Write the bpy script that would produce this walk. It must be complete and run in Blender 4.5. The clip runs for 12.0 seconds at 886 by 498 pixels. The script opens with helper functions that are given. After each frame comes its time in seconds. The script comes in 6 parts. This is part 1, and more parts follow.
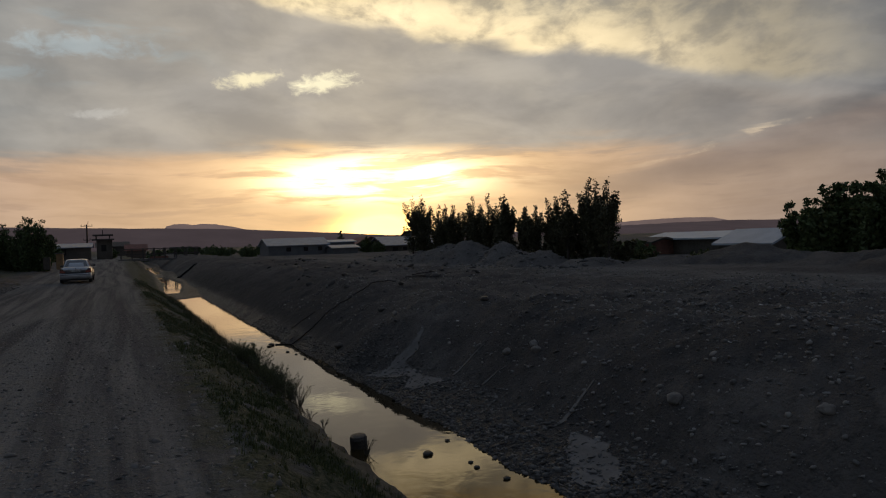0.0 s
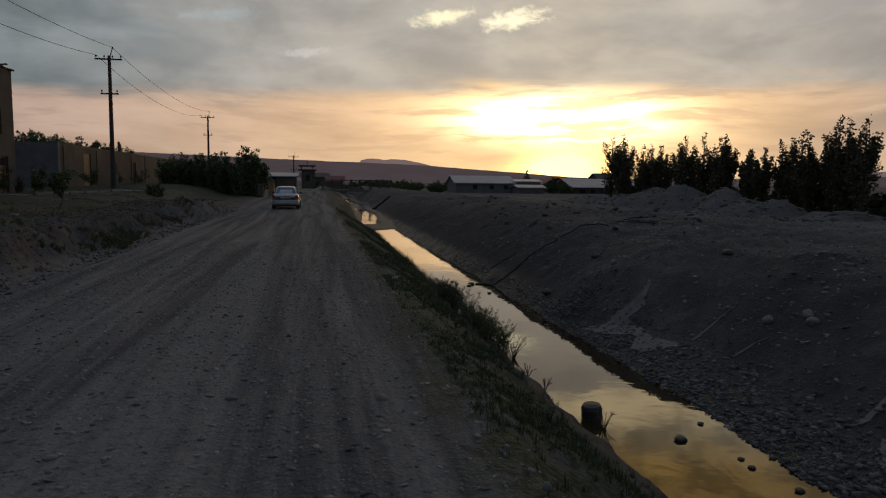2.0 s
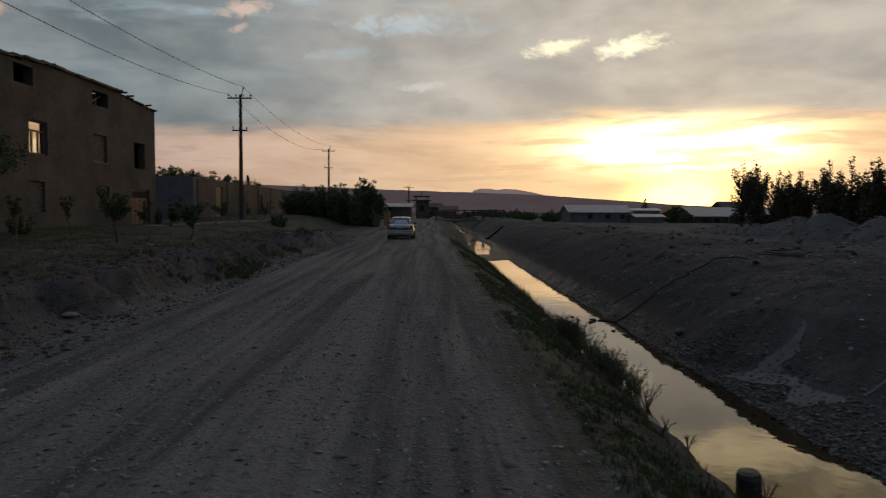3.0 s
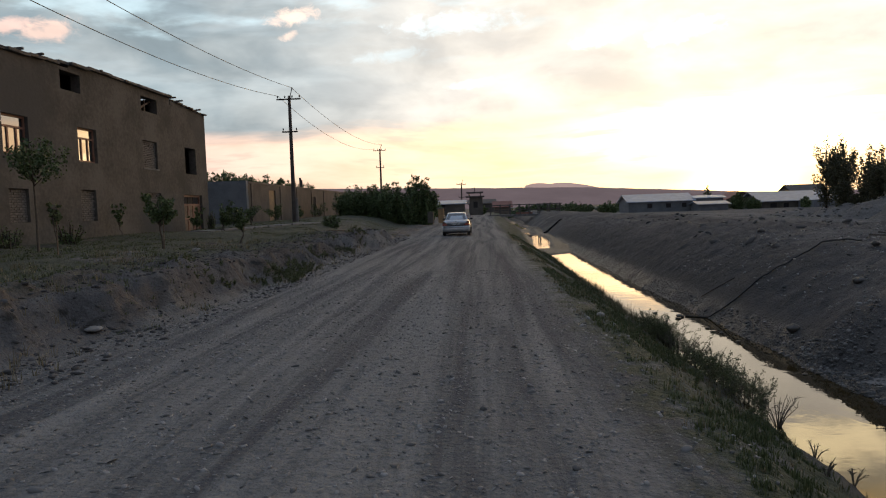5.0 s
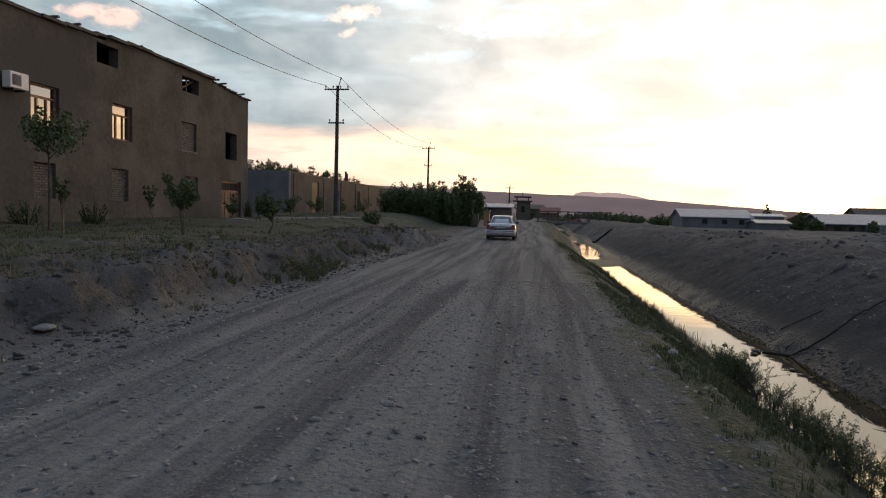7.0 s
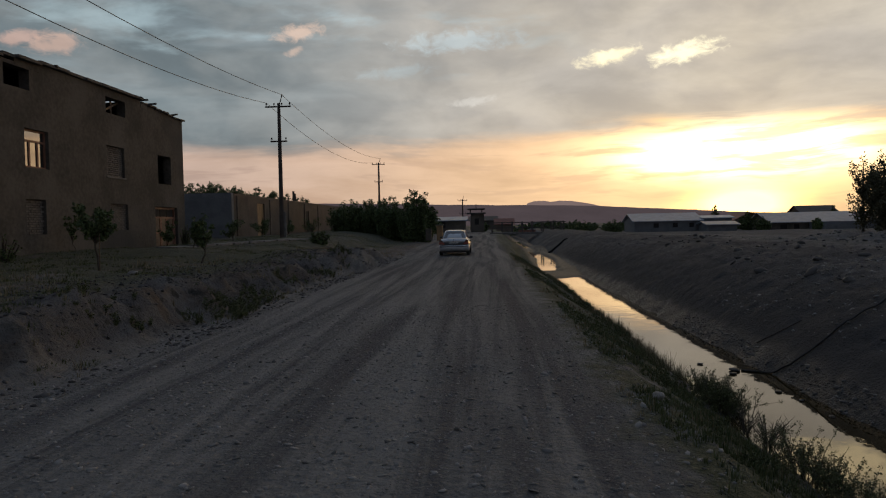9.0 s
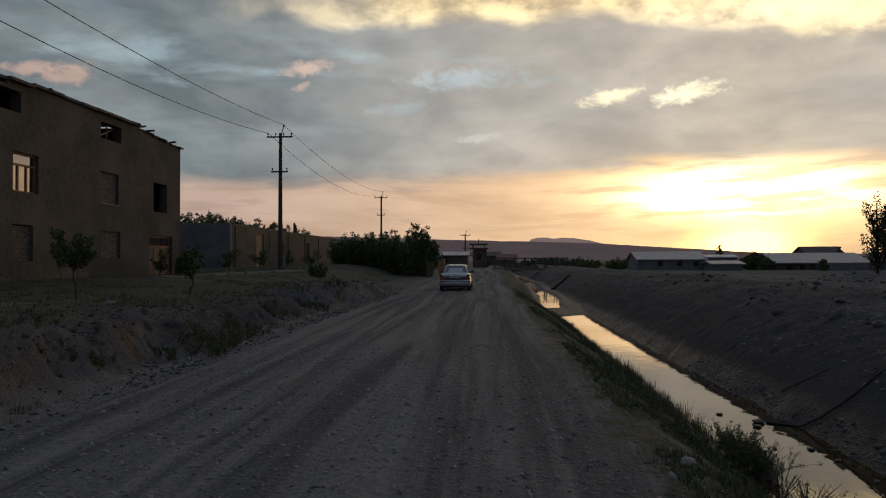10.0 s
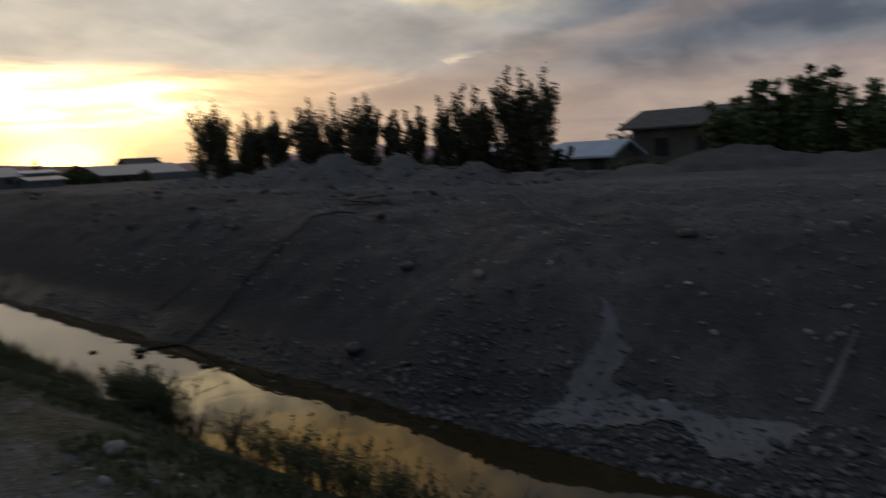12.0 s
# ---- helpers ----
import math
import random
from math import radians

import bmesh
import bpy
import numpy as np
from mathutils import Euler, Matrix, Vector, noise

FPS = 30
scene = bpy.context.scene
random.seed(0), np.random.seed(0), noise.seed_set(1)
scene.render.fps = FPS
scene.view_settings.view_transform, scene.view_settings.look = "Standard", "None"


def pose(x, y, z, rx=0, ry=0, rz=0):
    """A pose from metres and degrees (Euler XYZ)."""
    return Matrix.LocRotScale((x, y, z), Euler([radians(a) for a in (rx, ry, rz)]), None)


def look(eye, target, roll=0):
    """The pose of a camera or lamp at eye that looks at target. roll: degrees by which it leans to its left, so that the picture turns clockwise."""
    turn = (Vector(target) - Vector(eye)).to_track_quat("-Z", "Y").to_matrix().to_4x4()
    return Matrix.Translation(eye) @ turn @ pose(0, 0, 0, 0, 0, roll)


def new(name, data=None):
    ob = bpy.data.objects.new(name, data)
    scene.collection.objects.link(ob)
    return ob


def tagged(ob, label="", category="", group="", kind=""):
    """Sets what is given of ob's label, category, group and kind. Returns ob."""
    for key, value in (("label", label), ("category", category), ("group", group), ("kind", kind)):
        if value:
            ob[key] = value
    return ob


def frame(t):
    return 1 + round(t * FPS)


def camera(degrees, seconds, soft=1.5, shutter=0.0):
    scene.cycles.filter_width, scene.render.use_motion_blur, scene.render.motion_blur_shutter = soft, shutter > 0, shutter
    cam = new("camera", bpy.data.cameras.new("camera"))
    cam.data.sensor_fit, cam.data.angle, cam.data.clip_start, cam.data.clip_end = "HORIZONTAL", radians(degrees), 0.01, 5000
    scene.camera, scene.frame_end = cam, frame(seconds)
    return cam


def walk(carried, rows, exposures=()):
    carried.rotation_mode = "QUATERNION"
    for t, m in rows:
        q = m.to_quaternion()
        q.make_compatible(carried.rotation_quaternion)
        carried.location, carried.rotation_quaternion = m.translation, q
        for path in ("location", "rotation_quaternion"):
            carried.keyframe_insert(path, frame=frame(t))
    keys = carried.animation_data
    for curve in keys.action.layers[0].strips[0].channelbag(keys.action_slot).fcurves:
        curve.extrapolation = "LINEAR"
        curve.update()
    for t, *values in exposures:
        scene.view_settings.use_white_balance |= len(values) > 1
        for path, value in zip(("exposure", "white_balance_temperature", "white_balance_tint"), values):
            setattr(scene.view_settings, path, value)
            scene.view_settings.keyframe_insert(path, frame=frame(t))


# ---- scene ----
SIZE = 1.12          # metres to one unit of the plan below; the car and the hills are laid out in metres
cam = camera(66.1, 12.0, soft=1.15, shutter=0.2)
PATH = [
    (0, (0.561, 0.128, 1.889), (1.529, 2.147, 1.858), -1.9),
    (0.5, (0.506, 0.569, 1.869), (1.477, 2.587, 1.831), -0.2),
    (1, (0.389, 0.976, 1.859), (1.403, 2.972, 1.798), -2.4),
    (1.5, (0.403, 1.380, 1.802), (1.277, 3.433, 1.594), -1.7),
    (2, (0.312, 1.912, 1.795), (0.718, 4.104, 1.577), 0.6),
    (2.5, (0.310, 2.275, 1.801), (0.682, 4.476, 1.604), -1.0),
    (3, (0.261, 2.656, 1.813), (0.302, 4.891, 1.689), 0.3),
    (3.5, (0.162, 3.123, 1.826), (0.073, 5.352, 1.627), 1.5),
    (3.7, (0.156, 3.270, 1.807), (0.082, 5.504, 1.651), -0.6),
    (5.3, (0.018, 4.735, 1.633), (-0.119, 6.969, 1.513), -2.0),
    (5.5, (0.032, 5.000, 1.652), (-0.077, 7.234, 1.547), -1.5),
    (6, (0.048, 5.536, 1.622), (-0.091, 7.772, 1.588), 0.8),
    (6.5, (0.009, 6.041, 1.603), (-0.069, 8.278, 1.528), -1.0),
    (7, (0.018, 6.452, 1.580), (-0.264, 8.671, 1.457), 1.4),
    (7.2, (-0.024, 6.599, 1.590), (-0.267, 8.822, 1.459), 2.1),
    (8.8, (0.060, 7.843, 1.687), (-0.155, 10.072, 1.652), -0.0),
    (9, (0.074, 8.008, 1.691), (-0.065, 10.242, 1.615), -1.2),
    (9.5, (0.132, 8.581, 1.644), (-0.009, 10.817, 1.643), -0.7),
    (10, (0.106, 9.034, 1.639), (-0.040, 11.268, 1.678), -0.2),
    (10.5, (0.067, 9.651, 1.660), (-0.119, 11.882, 1.575), -2.7),
    (11, (0.141, 10.176, 1.650), (0.006, 12.408, 1.522), -0.2),
    (11.5, (0.152, 10.563, 1.523), (0.778, 12.712, 1.463), -1.7),
    (12, (0.169, 10.784, 1.588), (1.840, 12.244, 1.280), -3.1),
]
walk(cam, [(t, look(eye, target, roll)) for t, eye, target, roll in PATH], [(0.0, -0.03), (1.5, 0.05), (2.0, 0.18), (2.5, 0.2), (3.0, 0.28), (3.5, 0.58), (5.3, 1.5), (6.0, 1.55), (7.2, 1.55), (8.8, 0.5), (9.5, 0.3), (10.5, 0.35), (11.0, 0.6), (11.5, 0.28), (12.0, 0.48)])

# ---------------------------------------------------------------- sky, sun
SUN_AZ, SUN_EL = 20.3, 1.3          # degrees to the right of +y, degrees up
sun_way = Vector((math.sin(radians(SUN_AZ)) * math.cos(radians(SUN_EL)), math.cos(radians(SUN_AZ)) * math.cos(radians(SUN_EL)), math.sin(radians(SUN_EL))))

world = bpy.data.worlds.new("evening_sky")
scene.world = world
world.use_nodes = True


class Net:
    """Short hand for building a node tree."""

    def __init__(self, tree):
        self.tree = tree
        tree.nodes.clear()

    def node(self, kind, **props):
        n = self.tree.nodes.new(kind)
        ins = props.pop("ins", {})
        for k, v in props.items():
            setattr(n, k, v)
        for k, v in ins.items():
            self.set(n.inputs[k], v)
        return n

    def set(self, socket, v):
        if isinstance(v, bpy.types.NodeSocket):
            self.tree.links.new(v, socket)
        elif isinstance(v, (tuple, list)) and len(v) == 3 and socket.type == "RGBA":
            socket.default_value = (*v, 1)
        else:
            socket.default_value = v

    def math(self, op, a, b=0.0, c=None, clamp=False):
        n = self.node("ShaderNodeMath", operation=op, use_clamp=clamp)
        self.set(n.inputs[0], a)
        self.set(n.inputs[1], b)
        if c is not None:
            self.set(n.inputs[2], c)
        return n.outputs[0]

    def step(self, v, lo, hi, to_lo=0.0, to_hi=1.0):
        n = self.node("ShaderNodeMapRange", interpolation_type="SMOOTHSTEP")
        for k, s in zip(("Value", "From Min", "From Max", "To Min", "To Max"), (v, lo, hi, to_lo, to_hi)):
            self.set(n.inputs[k], s)
        return n.outputs[0]

    def mix(self, f, a, b, blend="MIX"):
        n = self.node("ShaderNodeMix", data_type="RGBA", blend_type=blend, clamp_factor=True)
        self.set(n.inputs[0], f)
        self.set(n.inputs[6], a)
        self.set(n.inputs[7], b)
        return n.outputs[2]

    def noise(self, vector, scale, detail=4.0, rough=0.5, distortion=0.0):
        n = self.node("ShaderNodeTexNoise")
        self.set(n.inputs["Vector"], vector)
        for k, v in (("Scale", scale), ("Detail", detail), ("Roughness", rough), ("Distortion", distortion)):
            self.set(n.inputs[k], v)
        return n.outputs["Fac"]

    def ramp(self, f, stops, mode="LINEAR"):
        n = self.node("ShaderNodeValToRGB")
        n.color_ramp.interpolation = mode
        e = n.color_ramp.elements
        while len(e) < len(stops):
            e.new(0.5)
        for el, (p, c) in zip(e, stops):
            el.position, el.color = p, (*c, 1)
        self.set(n.inputs[0], f)
        return n.outputs[0]

    def combine(self, x, y, z):
        n = self.node("ShaderNodeCombineXYZ")
        for i, v in enumerate((x, y, z)):
            self.set(n.inputs[i], v)
        return n.outputs[0]


def sky_nodes():
    k = Net(world.node_tree)
    way = k.node("ShaderNodeTexCoord").outputs["Generated"]
    sep = k.node("ShaderNodeSeparateXYZ", ins={0: way})
    x, y, z = sep.outputs
    az = k.math("MULTIPLY", k.math("ARCTAN2", x, y), 57.2958)          # degrees right of +y
    el = k.math("MULTIPLY", k.math("ARCSINE", z), 57.2958)
    elp = k.math("MAXIMUM", el, 0.0)
    daz = k.math("SUBTRACT", az, SUN_AZ)
    away = k.math("MULTIPLY", k.math("ABSOLUTE", daz), 1 / 90.0, clamp=True)

    clear = k.node("ShaderNodeTexSky", sky_type="NISHITA", sun_disc=False, sun_elevation=radians(2.5), sun_rotation=radians(SUN_AZ), dust_density=2.0)
    clear = k.mix(1.0, clear.outputs[0], (0.10, 0.10, 0.10), "MULTIPLY")

    # clouds in bands: noise stretched along the horizon, and finer puffs on a flat layer
    wav = k.noise(k.combine(k.math("MULTIPLY", az, 0.03), k.math("MULTIPLY", el, 0.05), 3.0), 1.0, 3.0)
    elw = k.math("ADD", el, k.math("MULTIPLY", k.math("SUBTRACT", wav, 0.5), 5.0))
    streak = k.noise(k.combine(k.math("MULTIPLY", az, 0.06), k.math("MULTIPLY", elw, 0.36), 0.0), 1.0, 5.0, 0.55, 0.15)
    puff = k.noise(k.combine(k.math("MULTIPLY", az, 0.14), k.math("MULTIPLY", elw, 0.30), 7.0), 1.0, 4.0, 0.5, 0.3)
    broad = k.noise(k.combine(k.math("MULTIPLY", az, 0.035), k.math("MULTIPLY", elw, 0.09), 11.0), 1.0, 3.0, 0.5, 0.2)

    # tones: low glow, grey cloud, blue gaps
    glow = k.math("POWER", k.math("SUBTRACT", 1.0, away), 2.2)
    low = k.mix(k.math("POWER", glow, 1.7), (0.40, 0.305, 0.27), (0.92, 0.57, 0.25))
    thin = k.noise(k.combine(k.math("MULTIPLY", az, 0.11), k.math("MULTIPLY", elw, 0.95), 17.0), 1.0, 4.5, 0.6, 0.15)
    low = k.mix(k.math("MULTIPLY", k.step(thin, 0.52, 0.66), 0.45), low, k.mix(glow, (0.24, 0.17, 0.16), (0.42, 0.29, 0.20)))
    low = k.mix(k.step(streak, 0.40, 0.68), low, k.mix(glow, (0.30, 0.21, 0.18), (0.55, 0.36, 0.20)))
    warm_grey = k.mix(glow, (0.27, 0.28, 0.292), (0.495, 0.435, 0.35))
    dark_grey = k.mix(glow, (0.22, 0.235, 0.247), (0.405, 0.36, 0.305))
    grey = k.mix(k.step(puff, 0.35, 0.65), dark_grey, warm_grey)
    grey = k.mix(k.math("MULTIPLY", k.step(az, 2.0, -24.0), 0.9), grey, k.mix(k.step(puff, 0.35, 0.65), (0.105, 0.135, 0.150), (0.175, 0.200, 0.208)))
    blue = k.mix(0.55, clear, (0.32, 0.42, 0.50))
    leftness = k.step(az, 14.0, -30.0)
    gap = k.math("MULTIPLY", k.step(streak, 0.47, 0.60), k.math("MULTIPLY", leftness, k.step(el, 7.0, 11.0)))
    mid = k.mix(k.math("MULTIPLY", gap, 0.25), grey, blue)

    # the low bright belt under the cloud base
    rag = k.math("ADD", k.math("MULTIPLY", k.math("SUBTRACT", streak, 0.5), 4.0), k.math("MULTIPLY", k.math("SUBTRACT", thin, 0.5), 2.4))
    edge = k.math("ADD", rag, k.math("SUBTRACT", el, k.math("MULTIPLY", k.step(k.math("ABSOLUTE", daz), 36.0, 4.0), 1.1)))
    col = k.mix(k.step(edge, 5.4, 7.6), low, mid)

    # belt of lit cloud, rising to the left
    line = k.math("SUBTRACT", el, k.math("MINIMUM", 19.0, k.math("SUBTRACT", 18.2, k.math("MULTIPLY", k.math("SUBTRACT", az, 14.0), 0.19))))
    line = k.math("ADD", line, k.math("MULTIPLY", k.math("SUBTRACT", puff, 0.5), 3.6))
    line = k.math("ADD", line, k.math("MULTIPLY", k.math("SUBTRACT", broad, 0.5), 2.6))
    belt = k.math("MULTIPLY", k.step(line, -0.2, 1.2), k.step(line, 11.0, 5.0))
    belt = k.math("MULTIPLY", belt, k.math("MULTIPLY", k.step(az, -26.0, -4.0), k.step(az, 66.0, 50.0)))
    mott = k.noise(k.combine(k.math("MULTIPLY", az, 0.26), k.math("MULTIPLY", elw, 0.46), 5.0), 1.0, 5.0, 0.58, 0.2)
    lit = k.mix(k.step(mott, 0.28, 0.58), (0.52, 0.43, 0.29), (1.20, 0.97, 0.58))
    lit = k.mix(k.step(line, 1.5, 5.5), lit, k.mix(k.step(mott, 0.40, 0.66), (0.30, 0.275, 0.225), (0.72, 0.60, 0.39)))
    lit = k.mix(k.step(az, 32.0, 54.0, 0.0, 0.75), lit, (0.215, 0.198, 0.172))
    col = k.mix(k.math("MULTIPLY", belt, 0.92), col, lit)
    # clear pale gaps in the cloud away from the sun
    hole = k.noise(k.combine(k.math("MULTIPLY", az, 0.10), k.math("MULTIPLY", elw, 0.34), 43.0), 1.0, 5.0, 0.55, 0.2)
    hole = k.math("MULTIPLY", k.step(hole, 0.50, 0.68), k.math("MULTIPLY", k.step(az, 10.0, 0.0), k.math("MULTIPLY", k.step(el, 11.5, 13.5), k.step(el, 18.5, 16.5))))
    col = k.mix(k.math("MULTIPLY", hole, 0.45), col, (0.36, 0.47, 0.51))
    belt2 = k.math("MULTIPLY", k.step(puff, 0.52, 0.68), k.step(line, 5.0, 8.0))
    belt2 = k.math("MULTIPLY", belt2, k.math("MULTIPLY", k.step(az, -30.0, 0.0), k.step(el, 40.0, 24.0)))
    col = k.mix(k.math("MULTIPLY", belt2, 0.35), col, (0.55, 0.47, 0.33))

    col = k.mix(k.math("MULTIPLY", k.math("MULTIPLY", k.step(az, 30.0, 60.0), k.step(line, 1.0, -1.5)), k.step(el, 1.0, 9.0, 0.55, 0.75)), col, k.mix(k.step(puff, 0.35, 0.65), (0.175, 0.152, 0.140), (0.28, 0.232, 0.195)))
    col = k.mix(k.math("MULTIPLY", k.math("MULTIPLY", k.step(az, 52.0, 66.0), k.step(el, 3.0, 8.0)), 0.9), col, k.mix(k.step(puff, 0.35, 0.65), (0.052, 0.064, 0.088), (0.115, 0.122, 0.142)))
    # small lit clouds
    def cloud(caz, cel, waz, wel, tone, strength, seed):
        fine = k.noise(k.combine(k.math("MULTIPLY", az, 0.7), k.math("MULTIPLY", el, 1.1), seed), 1.0, 5.0, 0.65, 0.5)
        a = k.math("DIVIDE", k.math("SUBTRACT", az, caz), waz)
        e = k.math("DIVIDE", k.math("SUBTRACT", k.math("SUBTRACT", el, cel), k.math("MULTIPLY", a, 0.25)), wel)
        r = k.math("SQRT", k.math("ADD", k.math("MULTIPLY", a, a), k.math("MULTIPLY", e, e)))
        r = k.math("ADD", r, k.math("MULTIPLY", k.math("SUBTRACT", fine, 0.5), 2.8))
        return k.math("MULTIPLY", k.step(r, 1.35, 0.25), strength), tone

    # a slanting bank of darker cloud low down, away from the sun, with a lit crest
    crest = k.math("SUBTRACT", el, k.math("ADD", 4.3, k.math("MULTIPLY", k.math("SUBTRACT", az, 38.0), 0.22)))
    crest = k.math("ADD", crest, k.math("MULTIPLY", k.math("SUBTRACT", thin, 0.5), 1.6))
    reach = k.math("MULTIPLY", k.step(az, 33.0, 44.0), k.step(az, 92.0, 70.0))
    bank_ = k.math("MULTIPLY", k.math("MULTIPLY", k.step(crest, 0.5, -0.5), k.step(crest, -3.2, -1.0)), reach)
    col = k.mix(k.math("MULTIPLY", bank_, 0.6), col, k.mix(k.step(streak, 0.4, 0.62), (0.19, 0.155, 0.145), (0.29, 0.225, 0.19)))
    rim = k.math("MULTIPLY", k.math("MULTIPLY", k.step(crest, 0.0, 0.22), k.step(crest, 0.75, 0.3)), k.math("MULTIPLY", k.math("MULTIPLY", k.step(az, 40.0, 46.0), k.step(az, 58.0, 52.0)), k.step(mott, 0.46, 0.66)))
    col = k.mix(k.math("MULTIPLY", rim, 0.45), col, (0.78, 0.62, 0.42))
    for f, tone in (cloud(-1.8, 15.0, 4.6, 0.8, (0.42, 0.50, 0.53), 0.55, 51.0), cloud(-0.8, 10.2, 1.9, 0.35, (0.52, 0.50, 0.46), 0.6, 53.0), cloud(-7.5, 12.6, 3.0, 0.5, (0.36, 0.42, 0.44), 0.45, 55.0), cloud(10.4, 13.2, 2.2, 0.55, (0.95, 0.84, 0.55), 0.9, 21.0), cloud(16.0, 13.0, 2.4, 0.7, (1.0, 0.90, 0.62), 1.0, 25.0),
                    cloud(-15.0, 15.6, 1.9, 0.6, (0.60, 0.44, 0.35), 0.75, 31.0), cloud(-15.4, 14.2, 0.8, 0.3, (0.56, 0.42, 0.34), 0.6, 33.0), cloud(-35.2, 13.7, 1.7, 0.5, (0.45, 0.31, 0.26), 0.75, 36.0), cloud(-32.6, 13.7, 1.5, 0.8, (0.47, 0.33, 0.27), 0.75, 37.0)):
        col = k.mix(f, col, tone)

    # fine drawn-out texture over all the cloud
    wisp = k.noise(k.combine(k.math("MULTIPLY", az, 0.11), k.math("MULTIPLY", elw, 0.26), 61.0), 1.0, 6.0, 0.58, 0.3)
    shade = k.step(wisp, 0.30, 0.70, 0.92, 1.16)
    col = k.mix(k.step(el, 2.0, 7.0, 0.35, 1.0), col, k.mix(1.0, col, k.combine(shade, shade, shade), "MULTIPLY"))
    # the sun's own glare behind thin cloud
    def glare(caz, cel, waz, wel, power):
        a = k.math("DIVIDE", k.math("SUBTRACT", az, caz), waz)
        e = k.math("DIVIDE", k.math("SUBTRACT", el, cel), wel)
        r2 = k.math("ADD", k.math("MULTIPLY", a, a), k.math("MULTIPLY", e, e))
        return k.math("MULTIPLY", k.math("EXPONENT", k.math("MULTIPLY", r2, -1.0)), power)

    veil = k.step(edge, 9.0, 6.5)
    col = k.mix(k.math("MULTIPLY", glare(SUN_AZ, 5.3, 7.4, 1.6, 1.9), veil), col, k.mix(k.step(thin, 0.44, 0.62), (2.3, 1.8, 1.0), (0.75, 0.5, 0.24)), "ADD")
    col = k.mix(glare(SUN_AZ, 1.2, 2.8, 1.2, 1.7), col, (2.7, 1.55, 0.38), "ADD")
    col = k.mix(glare(SUN_AZ, 3.0, 22.0, 5.0, 0.26), col, (0.9, 0.55, 0.20), "ADD")

    # overhead and behind: plain blue-grey evening cloud
    top = k.mix(k.step(puff, 0.3, 0.7), (0.10, 0.13, 0.18), (0.155, 0.19, 0.255))
    gold = k.mix(k.step(mott, 0.35, 0.65), (0.34, 0.23, 0.095), (0.85, 0.56, 0.20))
    top = k.mix(k.math("MULTIPLY", k.math("MULTIPLY", glow, 1.5, clamp=True), k.math("MULTIPLY", k.step(el, 42.0, 27.0), k.step(k.math("ABSOLUTE", daz), 52.0, 22.0))), top, gold)
    col = k.mix(k.step(el, 18.5, 23.0), col, top)
    # dusk on the far side from the sun
    col = k.mix(k.step(k.math("ABSOLUTE", k.math("SUBTRACT", k.math("MODULO", k.math("ADD", daz, 540.0), 360.0), 180.0)), 50.0, 140.0, 0.0, 0.45), col, (0.045, 0.055, 0.075))
    col = k.mix(k.step(el, 0.0, -3.0), col, (0.05, 0.045, 0.045))
    bg = k.node("ShaderNodeBackground", ins={0: col, 1: 1.0})
    out = k.node("ShaderNodeOutputWorld")
    k.tree.links.new(bg.outputs[0], out.inputs[0])


sky_nodes()

sun = new("sun", bpy.data.lights.new("sun", "SUN"))
sun.data.energy, sun.data.angle, sun.data.color = 0.2, radians(6.0), (1.0, 0.55, 0.22)
sun.matrix_world = look(sun_way * 100, (0, 0, 0))

# ---------------------------------------------------------------- materials
def material(name, build):
    m = bpy.data.materials.new(name)
    m.use_nodes = True
    k = Net(m.node_tree)
    bsdf = k.node("ShaderNodeBsdfPrincipled")
    out = k.node("ShaderNodeOutputMaterial")
    k.tree.links.new(bsdf.outputs[0], out.inputs[0])
    build(k, bsdf)
    return m


def relief(k, bsdf, height, distance, strength=1.0):
    b = k.node("ShaderNodeBump", ins={"Height": height, "Distance": distance, "Strength": strength})
    k.set(bsdf.inputs["Normal"], b.outputs[0])


def surface(name, dark, light, rough=0.8, scale=3.0, fine=40.0, bump=0.004, metal=0.0, spread=0.18, spec=0.5, tint=None):
    """A worn surface: large stains, fine grain, relief and a slight change from piece to piece."""

    def build(k, bsdf):
        co = k.node("ShaderNodeTexCoord").outputs["Object"]
        big = k.noise(co, scale, 5.0, 0.6)
        small = k.noise(co, fine, 4.0, 0.6)
        f = k.math("ADD", k.math("MULTIPLY", big, 0.65), k.math("MULTIPLY", small, 0.35))
        col = k.mix(k.step(f, 0.36, 0.64), dark, light)
        if tint:
            col = k.mix(k.step(k.noise(co, scale * 0.4, 3.0), 0.5, 0.7), col, tint)
        rnd = k.node("ShaderNodeObjectInfo").outputs["Random"]
        k.set(bsdf.inputs["Base Color"], k.mix(1.0, col, k.combine(*[k.math("ADD", 1 - spread / 2, k.math("MULTIPLY", rnd, spread))] * 3), "MULTIPLY"))
        k.set(bsdf.inputs["Roughness"], k.math("ADD", rough - 0.08, k.math("MULTIPLY", big, 0.16)))
        bsdf.inputs["Metallic"].default_value = metal
        bsdf.inputs["Specular IOR Level"].default_value = spec
        if bump:
            relief(k, bsdf, k.math("ADD", small, k.math("MULTIPLY", big, 0.7)), bump)

    return material(name, build)


